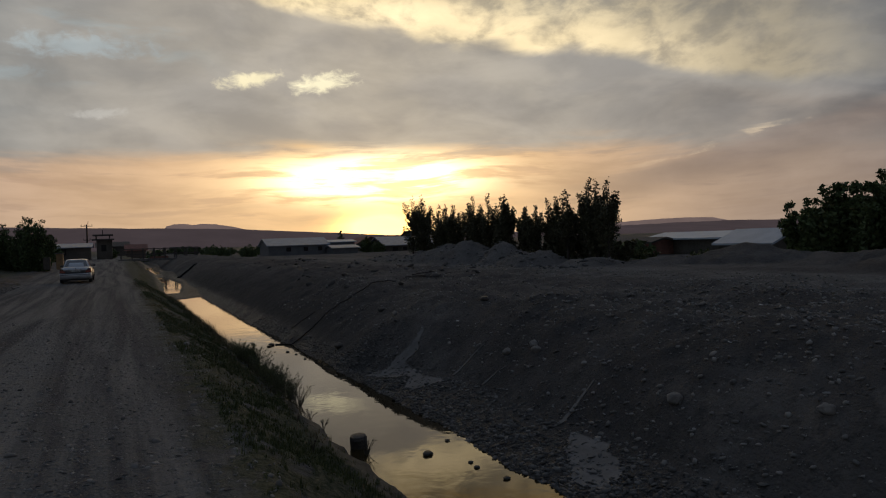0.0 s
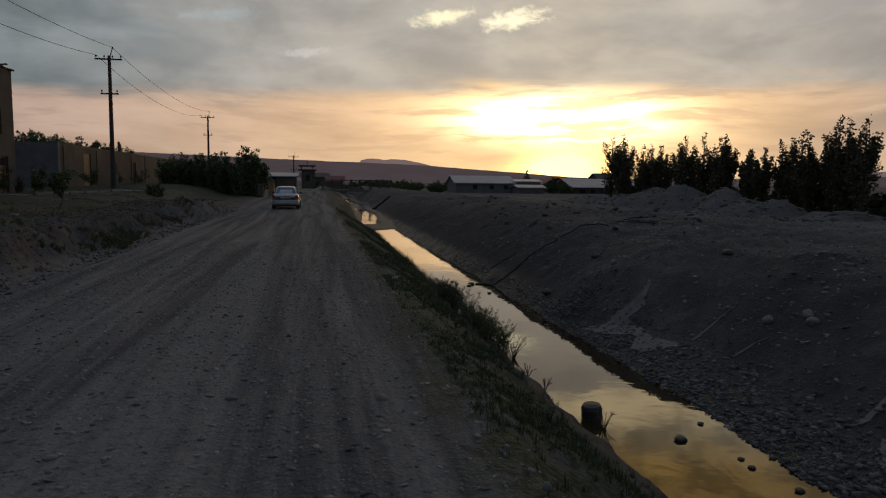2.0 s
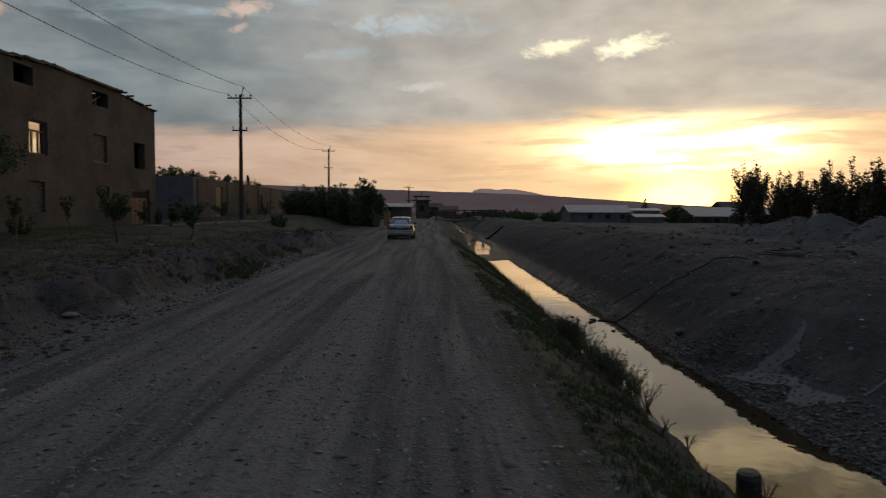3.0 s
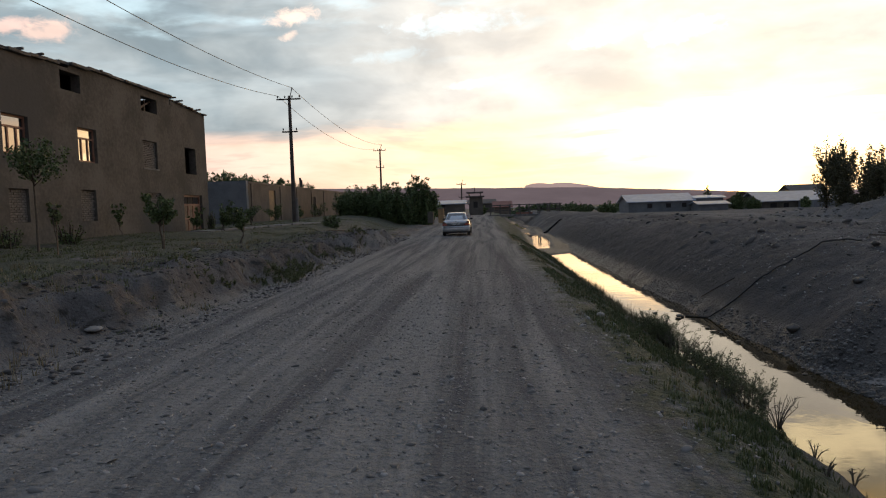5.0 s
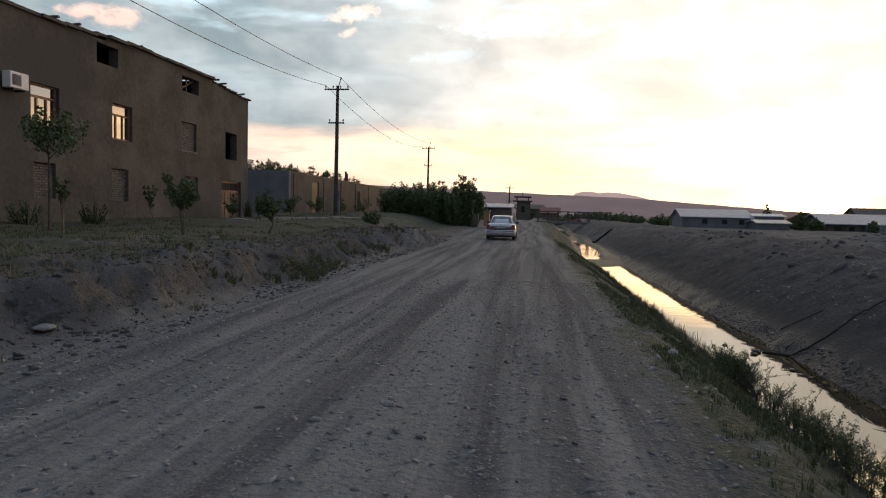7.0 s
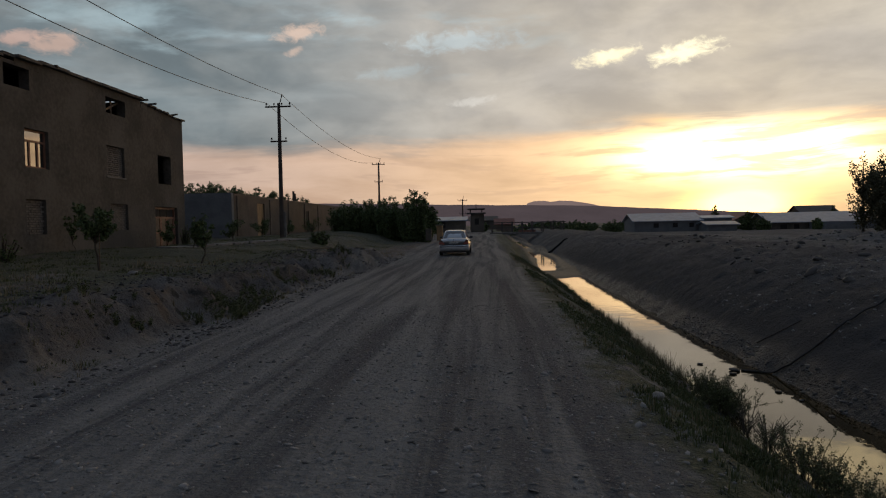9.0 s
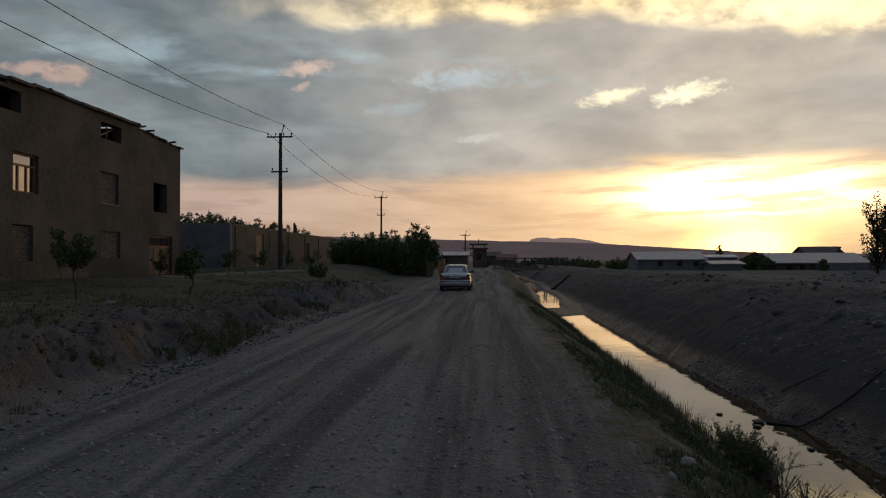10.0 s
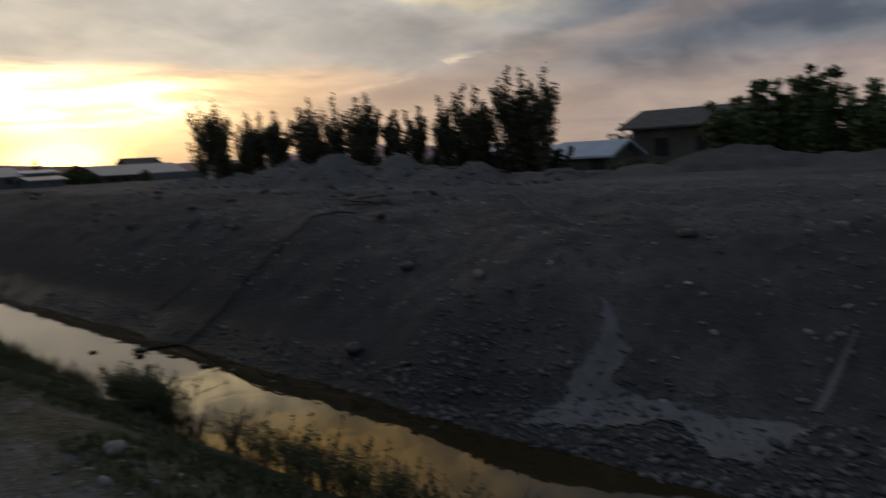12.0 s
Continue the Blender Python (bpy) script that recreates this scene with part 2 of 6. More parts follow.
def ground_build(k, bsdf):
    co = k.node("ShaderNodeVectorMath", operation="SCALE", ins={0: k.node("ShaderNodeNewGeometry").outputs["Position"], "Scale": 1 / SIZE}).outputs[0]
    sep = k.node("ShaderNodeSeparateXYZ", ins={0: co})
    x, y, z = sep.outputs
    n1 = k.noise(co, 0.35, 5.0, 0.6)
    n2 = k.noise(co, 2.2, 5.0, 0.65)
    n3 = k.noise(co, 14.0, 4.0, 0.65)
    n4 = k.noise(co, 60.0, 3.0, 0.6)
    xs = k.math("ADD", x, k.math("MULTIPLY", k.math("SUBTRACT", n2, 0.5), 1.2))
    # gravel road with smoother wheel tracks drawn out along it
    lane = k.noise(k.combine(k.math("MULTIPLY", x, 1.9), k.math("MULTIPLY", y, 0.07), 0.0), 1.0, 5.0, 0.65, 0.5)
    road = k.mix(k.step(lane, 0.36, 0.64), (0.081, 0.079, 0.080), (0.228, 0.218, 0.200))
    pebble = k.node("ShaderNodeTexVoronoi", ins={"Vector": co, "Scale": 26.0, "Randomness": 1.0})
    road = k.mix(k.math("MULTIPLY", k.step(pebble.outputs["Distance"], 0.36, 0.12), k.step(n2, 0.38, 0.6)), road, k.mix(n3, (0.144, 0.140, 0.140), (0.298, 0.288, 0.276)))
    road = k.mix(k.math("MULTIPLY", k.step(n3, 0.48, 0.66), 0.45), road, (0.074, 0.074, 0.077))
    # bare loess
    dirt = k.mix(k.step(n1, 0.35, 0.65), (0.077, 0.071, 0.068), (0.143, 0.131, 0.122))
    dirt = k.mix(k.math("MULTIPLY", k.step(n2, 0.45, 0.7), 0.5), dirt, (0.055, 0.052, 0.051))
    dirt = k.mix(k.math("MULTIPLY", k.step(n3, 0.5, 0.72), 0.4), dirt, (0.160, 0.157, 0.153))
    left = k.step(xs, -3.9, -4.8)
    dirt = k.mix(k.math("MULTIPLY", left, k.step(k.noise(co, 0.9, 4.0, 0.6), 0.44, 0.6)), dirt, k.mix(n3, (0.078, 0.062, 0.049), (0.145, 0.114, 0.090)))
    dirt = k.mix(k.math("MULTIPLY", left, k.step(k.noise(co, 3.4, 4.0, 0.6), 0.54, 0.64)), dirt, (0.046, 0.042, 0.037))
    # dry weeds and moss on the shoulder
    weed = k.mix(k.step(n3, 0.35, 0.65), (0.034, 0.042, 0.021), (0.100, 0.098, 0.060))
    onroad = k.math("MULTIPLY", k.step(xs, -5.2, -4.0), k.step(xs, 2.0, 1.2))
    col = k.mix(onroad, dirt, road)
    shoulder = k.math("MULTIPLY", k.step(xs, 0.95, 1.5), k.step(x, 3.4, 2.7))
    col = k.mix(k.math("MULTIPLY", shoulder, k.step(n2, 0.34, 0.52)), col, weed)
    field = k.math("MULTIPLY", k.step(xs, -5.6, -7.0), k.step(k.noise(co, 0.55, 5.0, 0.65), 0.34, 0.48))
    col = k.mix(k.math("MULTIPLY", field, 0.8), col, weed)
    # wet silt close to the water
    bedx = k.math("MULTIPLY", k.step(xs, 2.5, 3.1), k.step(xs, 6.0, 4.8))
    wet = k.math("MULTIPLY", k.step(k.math("ADD", z, k.math("MULTIPLY", k.math("SUBTRACT", n2, 0.5), 0.25)), -0.50, -0.84), bedx)
    col = k.mix(wet, col, k.mix(n3, (0.033, 0.032, 0.031), (0.070, 0.065, 0.060)))
    # track on the far bank
    track = k.math("MULTIPLY", k.step(xs, 10.8, 12.2), k.step(xs, 15.2, 13.8))
    col = k.mix(k.math("MULTIPLY", track, 0.55), col, (0.199, 0.192, 0.184))
    rough_bank = k.math("MULTIPLY", k.step(xs, 4.7, 5.6), k.step(xs, 15.0, 12.5))
    patch = k.step(k.noise(co, 1.3, 5.0, 0.65), 0.40, 0.58)
    col = k.mix(k.math("MULTIPLY", rough_bank, k.math("MULTIPLY", patch, 0.5)), col, (0.052, 0.050, 0.050))
    col = k.mix(k.math("MULTIPLY", rough_bank, k.math("MULTIPLY", k.step(k.noise(co, 7.0, 4.0, 0.6), 0.55, 0.66), 0.6)), col, (0.045, 0.043, 0.042))
    # far bank made darker, from the damp foot up over the lower slope
    far_bank_dark = k.math("MULTIPLY", k.math("MULTIPLY", k.step(y, 12.5, 19.0), k.step(y, 70.0, 50.0)), k.math("MULTIPLY", k.step(k.math("ADD", x, k.math("MULTIPLY", n2, 1.8)), 9.2, 6.2), k.step(xs, 4.2, 4.6)))
    col = k.mix(k.math("MULTIPLY", far_bank_dark, 0.88), col, k.mix(n3, (0.030, 0.028, 0.027), (0.070, 0.066, 0.063)))
    far = k.step(y, 120.0, 240.0)
    col = k.mix(far, col, k.mix(k.noise(co, 0.02, 4.0), (0.046, 0.054, 0.036), (0.149, 0.128, 0.104)))
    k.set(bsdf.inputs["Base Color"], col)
    k.set(bsdf.inputs["Roughness"], k.step(wet, 0.0, 1.0, 0.93, 0.55))
    bsdf.inputs["Specular IOR Level"].default_value = 0.25
    h = k.math("ADD", k.math("MULTIPLY", n3, 1.0), k.math("MULTIPLY", n4, 0.35))
    h = k.math("ADD", h, k.math("MULTIPLY", pebble.outputs["Distance"], -0.30))
    relief(k, bsdf, k.math("ADD", h, k.math("MULTIPLY", n2, 1.6)), 0.05, 1.0)


def water_build(k, bsdf):
    co = k.node("ShaderNodeTexCoord").outputs["Object"]
    bsdf.inputs["Base Color"].default_value = (0.035, 0.025, 0.010, 1)
    bsdf.inputs["Roughness"].default_value = 0.03
    bsdf.inputs["IOR"].default_value = 1.33
    bsdf.inputs["Specular IOR Level"].default_value = 1.0
    # sunset gold is put into the specular tint, on top of the mirrored sky
    bsdf.inputs["Specular Tint"].default_value = (1.0, 0.76, 0.40, 1)
    n = k.noise(co, 1.6, 3.0, 0.5, 0.6)
    f = k.noise(co, 9.0, 2.0, 0.5)
    relief(k, bsdf, k.math("ADD", n, k.math("MULTIPLY", f, 0.10)), 0.006, 0.5)


def leaf_build(dark, light):
    def build(k, bsdf):
        rnd = k.node("ShaderNodeNewGeometry").outputs["Random Per Island"]
        k.set(bsdf.inputs["Base Color"], k.mix(rnd, dark, light))
        bsdf.inputs["Roughness"].default_value = 0.6
        bsdf.inputs["Specular IOR Level"].default_value = 0.3
    return build


def stone_build(dark, light):
    def build(k, bsdf):
        rnd = k.node("ShaderNodeNewGeometry").outputs["Random Per Island"]
        co = k.node("ShaderNodeTexCoord").outputs["Object"]
        n = k.noise(co, 30.0, 3.0, 0.6)
        k.set(bsdf.inputs["Base Color"], k.mix(k.math("ADD", k.math("MULTIPLY", rnd, 0.8), k.math("MULTIPLY", n, 0.2)), dark, light))
        bsdf.inputs["Roughness"].default_value = 0.8
        relief(k, bsdf, n, 0.004)
    return build


def glass_build(tone, rough=0.04, ior=1.5):
    def build(k, bsdf):
        bsdf.inputs["Base Color"].default_value = (*tone, 1)
        bsdf.inputs["Roughness"].default_value = rough
        bsdf.inputs["Specular IOR Level"].default_value = 0.8
        bsdf.inputs["IOR"].default_value = ior
        bsdf.inputs["Coat Weight"].default_value = 1.0
        bsdf.inputs["Coat Roughness"].default_value = 0.02
    return build


def backdrop(name, tone, haze_glow):
    """Hills seen through kilometres of evening haze, put in as their own faint glow."""
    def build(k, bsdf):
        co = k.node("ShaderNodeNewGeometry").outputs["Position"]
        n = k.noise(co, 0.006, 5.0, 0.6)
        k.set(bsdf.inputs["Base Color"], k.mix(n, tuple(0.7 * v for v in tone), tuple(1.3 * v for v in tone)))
        # emission stands for the light that the haze scatters
        k.set(bsdf.inputs["Emission Color"], k.mix(n, tuple(0.8 * v for v in haze_glow), tuple(1.2 * v for v in haze_glow)))
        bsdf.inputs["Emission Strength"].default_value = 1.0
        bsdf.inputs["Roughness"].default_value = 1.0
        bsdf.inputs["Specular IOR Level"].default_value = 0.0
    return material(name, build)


M = dict(
    ground=material("dry_loess_and_gravel", ground_build),
    water=material("still_shallow_water", water_build),
    leaf=material("green_leaves", leaf_build((0.036, 0.058, 0.020), (0.12, 0.16, 0.06))),
    poplar=material("poplar_leaves", leaf_build((0.040, 0.043, 0.022), (0.105, 0.100, 0.055))),
    reed=material("green_reeds", leaf_build((0.035, 0.052, 0.018), (0.13, 0.14, 0.055))),
    dry=material("dry_grass", leaf_build((0.10, 0.085, 0.045), (0.26, 0.21, 0.12))),
    twig=surface("dry_twig", (0.055, 0.045, 0.035), (0.11, 0.09, 0.065), 0.85, 8, 60, 0.002),
    gravel=material("river_gravel", stone_build((0.035, 0.035, 0.036), (0.19, 0.182, 0.174))),
    pebble=material("road_pebbles", stone_build((0.060, 0.059, 0.057), (0.31, 0.298, 0.28))),
    clod=material("earth_clods", stone_build((0.035, 0.033, 0.032), (0.095, 0.089, 0.085))),
    litter=material("pale_litter", stone_build((0.45, 0.45, 0.46), (0.75, 0.74, 0.72))),
    rock=surface("pale_boulder", (0.16, 0.15, 0.138), (0.28, 0.262, 0.24), 0.85, 3, 30, 0.012),
    darkrock=surface("wet_dark_stone", (0.030, 0.027, 0.024), (0.07, 0.062, 0.055), 0.5, 4, 30, 0.01),
    silt=surface("dried_grey_silt", (0.125, 0.119, 0.115), (0.185, 0.176, 0.168), 0.9, 2.5, 22, 0.006),
    concrete=surface("weathered_concrete", (0.11, 0.105, 0.10), (0.20, 0.19, 0.178), 0.9, 3, 35, 0.006),
    plaster=surface("mud_plaster", (0.070, 0.064, 0.055), (0.140, 0.126, 0.107), 0.93, 0.45, 7, 0.014, tint=(0.082, 0.078, 0.072), spec=0.2),
    claywall=surface("clay_wall", (0.105, 0.086, 0.07), (0.165, 0.136, 0.11), 0.93, 0.5, 8, 0.015, spec=0.2),
    block=surface("grey_block", (0.105, 0.113, 0.122), (0.155, 0.163, 0.173), 0.9, 1.2, 14, 0.01),
    brick=surface("pale_brick", (0.10, 0.088, 0.075), (0.17, 0.15, 0.128), 0.9, 6, 30, 0.006, spread=0.4),
    mortar=surface("mortar", (0.045, 0.040, 0.035), (0.08, 0.07, 0.06), 0.95, 6, 30, 0.006),
    wood=surface("weathered_timber", (0.10, 0.065, 0.04), (0.20, 0.135, 0.085), 0.75, 3, 30, 0.004),
    redwood=surface("red_brown_painted_wood", (0.17, 0.075, 0.045), (0.27, 0.13, 0.08), 0.6, 3, 30, 0.003),
    darkwood=surface("tarred_timber", (0.035, 0.028, 0.024), (0.075, 0.060, 0.05), 0.8, 3, 30, 0.005),
    roofing=surface("dark_old_roofing", (0.05, 0.045, 0.042), (0.10, 0.09, 0.08), 0.8, 2, 20, 0.006),
    blueroof=surface("pale_blue_sheet_roof", (0.34, 0.41, 0.49), (0.44, 0.51, 0.59), 0.45, 1.2, 12, 0.004, metal=0.1),
    zinc=surface("grey_sheet_roof", (0.22, 0.26, 0.32), (0.32, 0.37, 0.44), 0.45, 1.2, 12, 0.004, metal=0.25),
    # near-black for openings: the shade inside them is put into the colour
    dark=surface("painted_interior_shade", (0.018, 0.016, 0.015), (0.035, 0.03, 0.028), 0.95, 2, 20, 0.0),
    glass=material("window_glass", glass_build((0.02, 0.022, 0.024), 0.03, 2.3)),
    carglass=material("tinted_car_glass", glass_build((0.012, 0.014, 0.016), 0.05)),
    black=surface("black_rubber", (0.012, 0.012, 0.012), (0.03, 0.03, 0.03), 0.7, 6, 60, 0.001),
    trim=surface("black_plastic", (0.018, 0.018, 0.019), (0.035, 0.035, 0.036), 0.55, 6, 60, 0.0),
    chrome=surface("chrome", (0.55, 0.55, 0.56), (0.68, 0.68, 0.69), 0.22, 6, 60, 0.0, metal=1.0),
    white=surface("white_enamel", (0.66, 0.65, 0.62), (0.78, 0.77, 0.75), 0.5, 4, 40, 0.0),
    plate=surface("white_plate", (0.62, 0.62, 0.60), (0.72, 0.72, 0.70), 0.4, 4, 40, 0.0),
    rail=surface("old_rusty_rail", (0.045, 0.038, 0.034), (0.10, 0.085, 0.075), 0.7, 4, 30, 0.002),
    hill=backdrop("hills_haze_glow", (0.115, 0.085, 0.085), (0.040, 0.030, 0.031)),
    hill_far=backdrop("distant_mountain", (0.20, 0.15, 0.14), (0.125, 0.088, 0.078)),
    yellow=surface("ochre_door_paint", (0.20, 0.125, 0.062), (0.30, 0.19, 0.09), 0.7, 3, 30, 0.003),
    brickred=surface("rusty_red_roof", (0.16, 0.075, 0.06), (0.26, 0.12, 0.09), 0.8, 2, 20, 0.004),
    # glossless near-black: the shade under the slanting pipe is put into its colour
    pipe_black=surface("shade_black_pipe", (0.012, 0.012, 0.012), (0.028, 0.027, 0.026), 1.0, 2, 20, 0.0, spec=0.0),
    cable=surface("dark_cable", (0.02, 0.02, 0.02), (0.04, 0.04, 0.04), 0.6, 6, 60, 0.0),
)


def paint_build(k, bsdf):
    co = k.node("ShaderNodeTexCoord").outputs["Object"]
    n = k.noise(co, 2.5, 4.0)
    sep = k.node("ShaderNodeSeparateXYZ", ins={0: co})
    dust = k.math("MULTIPLY", k.step(sep.outputs[2], 0.75, 0.25), k.step(n, 0.3, 0.65))
    k.set(bsdf.inputs["Base Color"], k.mix(k.math("MULTIPLY", dust, 0.6), (0.50, 0.52, 0.55), (0.32, 0.29, 0.25)))
    bsdf.inputs["Metallic"].default_value = 0.45
    k.set(bsdf.inputs["Roughness"], k.step(dust, 0.0, 1.0, 0.32, 0.65))
    bsdf.inputs["Coat Weight"].default_value = 0.6


def lamp_build(k, bsdf):
    co = k.node("ShaderNodeTexCoord").outputs["Object"]
    sep = k.node("ShaderNodeSeparateXYZ", ins={0: co})
    k.set(bsdf.inputs["Base Color"], k.mix(k.step(sep.outputs[2], 0.72, 0.80), (0.16, 0.018, 0.015), (0.05, 0.014, 0.012)))
    bsdf.inputs["Roughness"].default_value = 0.15


M["paint"] = material("silver_car_paint", paint_build)
M["lamp"] = material("red_lens", lamp_build)

# ---------------------------------------------------------------- ground
def lattice(ix, iy, seed):
    v = np.sin(ix * 127.1 + iy * 311.7 + seed * 74.7) * 43758.5453
    return v - np.floor(v)


def value_noise(x, y, seed=0):
    ix, iy = np.floor(x), np.floor(y)
    fx, fy = x - ix, y - iy
    fx, fy = fx * fx * (3 - 2 * fx), fy * fy * (3 - 2 * fy)
    a, b = lattice(ix, iy, seed), lattice(ix + 1, iy, seed)
    c, d = lattice(ix, iy + 1, seed), lattice(ix + 1, iy + 1, seed)
    return (a + (b - a) * fx) * (1 - fy) + (c + (d - c) * fx) * fy - 0.5


def fractal(x, y, octaves=4, seed=0):
    total, amp = 0.0, 1.0
    for o in range(octaves):
        total = total + amp * value_noise(x * 2**o, y * 2**o, seed + o)
        amp *= 0.5
    return total


def smooth(v, lo, hi):
    f = np.clip((v - lo) / (hi - lo), 0, 1)
    return f * f * (3 - 2 * f)


WATER = -1.02


def land(x, y):
    """Height of the ground: road, cut bank, canal, far bank and its heaps."""
    x, y = np.asarray(x, float), np.asarray(y, float)
    broad = fractal(x * 0.22, y * 0.22, 4, 3)
    fine = fractal(x * 1.3, y * 1.3, 4, 9)
    rise = 0.35 * smooth(y, 50, 95)
    # road with shallow ruts
    z = 0.05 * fractal(x * 0.9, y * 0.12, 3, 5) + 0.018 * fine + rise
    # raised field and its crumbling edge, cut by small gullies
    foot = -4.3 + 0.55 * broad + 0.30 * fine - 0.45 * (1 - smooth(y, 11, 15)) + 0.45 * smooth(y, 29, 33) * (1 - smooth(y, 33, 38))
    into = foot - x
    ends = (1 - 0.85 * smooth(y, 35, 43) * smooth(x, -10, -7.5))
    high = 0.56 + 0.18 * broad
    gully = 0.55 * (1 - 4.0 * np.abs(value_noise(y * 0.75 + 0.4 * broad, x * 0.25, 17))) + 0.35 * fractal(x * 1.6, y * 2.4, 3, 23)
    step_ = 0.26 * smooth(into, 0.0, 0.55) + 0.74 * smooth(into + 0.55 * gully, 0.50, 1.05)
    crumb = np.maximum(0, fractal(x * 2.4, y * 2.4, 4, 21)) * 0.26
    bank = high * step_ + crumb * smooth(into, 0.1, 0.6) * (1 - smooth(into, 1.5, 3.4)) + 0.13 * fine * smooth(into, 0.0, 0.6) * (1 - 0.65 * smooth(into, 1.6, 4)) + 0.24 * smooth(into, 1.5, 10.5)
    z = z + bank * ends + 0.2 * smooth(y, 42, 54) * smooth(-x, 8, 13)
    # canal, near side; it drifts away from the road further on
    road_x = x
    x = x - 0.65 * smooth(y, 44, 64) - 0.9 * smooth(y, 90, 120)
    down = smooth(x, 1.15 + 0.25 * broad, 1.9) * 0.08 + np.clip((x - 1.62 - 0.16 * fine) / 1.66, 0, 1) * 0.92
    floor_ = WATER - 0.10 + 0.25 * smooth(y, 66, 72) - 0.22 * smooth(y, 76, 80)
    yb = y - 0.9 * (x - 3.7) + 1.2 * broad + 0.5 * fine
    bar = 0.16 * smooth(yb, 38.2, 39.2) * (1 - smooth(yb, 43.4, 44.8))
    mid_x = 3.45 + 0.30 * smooth(y, 44, 50) * (1 - smooth(y, 56, 66)) + 0.25 * fractal(y * 0.11, y * 0, 2, 41)
    bar = bar + 0.24 * smooth(np.abs(x - mid_x) + 0.25 * fine, 0.40, 0.80) * smooth(y, 41, 46)
    near = z - down * (z - floor_)
    # far side
    gravel = 1.05 * (1 - smooth(y, 11.0, 14.5)) * smooth(y, -6, 2) + 0.12
    start = 4.56 + 0.14 * fine
    s0 = start + gravel
    far = floor_ + 0.08 + 0.30 * np.clip((x - start) / np.maximum(gravel, 0.05), 0, 1) * np.clip(gravel, 0, 1)
    up = np.clip((x - s0) / (2.2 + 1.0 * smooth(y, 12.5, 16)), 0, 1)
    top = 0.52 + 0.13 * smooth(x, 8, 14) + 0.1 * smooth(y, 40, 95)
    far = far + (top - far) * (1 - (1 - up) ** 1.75)
    cut = np.abs(value_noise(y * 0.55 + 0.5 * broad, x * 0.22, 37)) - 0.18
    far = far + (0.15 * fine + 0.075 * fractal(x * 5, y * 5, 3, 31) + 0.12 * broad + 0.20 * cut * (1 - smooth(x, s0 + 2.0, s0 + 4.5))) * smooth(x, s0 + 0.1, s0 + 1.0) * (1 - 0.6 * smooth(x, 10, 13))
    lip = smooth(x, start - 0.12, start + 0.12)
    bed = floor_ + bar
    ditch = np.maximum(near, bed)
    z2 = ditch + (np.maximum(far, bed) - ditch) * lip
    z = np.where(x < 1.0, z, z2)
    x = road_x
    # spoil heaps before the poplars
    for hx, hy, r, hh in HEAPS:
        d = np.hypot((x - hx) / 1.0, y - hy) / r * (1 + 0.5 * fine)
        z = z + hh * np.maximum(0, 1 - d * d) * (1 + 0.5 * fine)
    # the land falls away behind the poplars
    z = z - 0.55 * smooth(x, 18.5, 24) * (1 - smooth(y, 60, 90))
    z = z - (0.9 - 0.55 * smooth(x, 18.5, 24) * (1 - smooth(y, 60, 90))) * smooth(x, 10, 18) * smooth(y, 42, 80) * (1 - smooth(y, 140, 200))
    z = z * (1 - smooth(np.hypot(x, y), 150, 400)) + 0.3 * smooth(np.hypot(x, y), 150, 400)
    return z


HEAPS = [(14.9, 32.6, 1.5, 0.40), (14.6, 29.0, 1.9, 0.72), (14.3, 26.2, 1.7, 0.78), (14.6, 23.7, 1.4, 0.66), (14.3, 21.2, 1.5, 0.52), (14.9, 36.0, 1.6, 0.30), (15.2, 19.0, 1.2, 0.30), (19.0, 15.6, 2.2, 0.55), (19.6, 12.2, 2.0, 0.35), (18.3, 8.5, 2.6, 0.75), (16.8, 17.2, 1.1, 0.22)]


def spread(*pieces):
    out = []
    for a, b, s in pieces:
        out.append(np.arange(a, b - s * 0.5, s))
    return np.concatenate(out)


def sheet_mesh(name, xs, ys, zf):
    gx, gy = np.meshgrid(xs, ys)
    gz = zf(gx, gy)
    n, m = len(ys), len(xs)
    idx = np.arange(n * m).reshape(n, m)
    faces = np.stack([idx[:-1, :-1], idx[:-1, 1:], idx[1:, 1:], idx[1:, :-1]], -1).reshape(-1, 4)
    me = bpy.data.meshes.new(name)
    me.vertices.add(n * m)
    me.vertices.foreach_set("co", np.stack([gx, gy, gz], -1).astype(np.float32).ravel())
    me.loops.add(faces.size)
    me.loops.foreach_set("vertex_index", faces.astype(np.int32).ravel())
    me.polygons.add(len(faces))
    me.polygons.foreach_set("loop_start", np.arange(0, faces.size, 4, dtype=np.int32))
    me.polygons.foreach_set("use_smooth", np.ones(len(faces), dtype=bool))
    me.update(calc_edges=True)
    return me


xs = np.concatenate([-np.geomspace(4000, 26, 26), spread((-25.5, -8, 0.4), (-8, -2.5, 0.09), (-2.5, 1.0, 0.12), (1.0, 8.0, 0.07), (8.0, 20.0, 0.2), (20.0, 30.0, 0.5)), np.geomspace(30, 4000, 26)])
ys = np.concatenate([-np.geomspace(4000, 6, 20), spread((-5.5, 1, 0.3), (1, 26, 0.09), (26, 48, 0.2), (48, 72, 0.4), (72, 124, 0.9)), np.geomspace(124, 4000, 36)])
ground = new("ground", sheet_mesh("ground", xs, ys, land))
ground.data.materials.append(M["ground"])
tagged(ground, "dry loess and gravel ground with a rutted road", "ground", kind="structure")


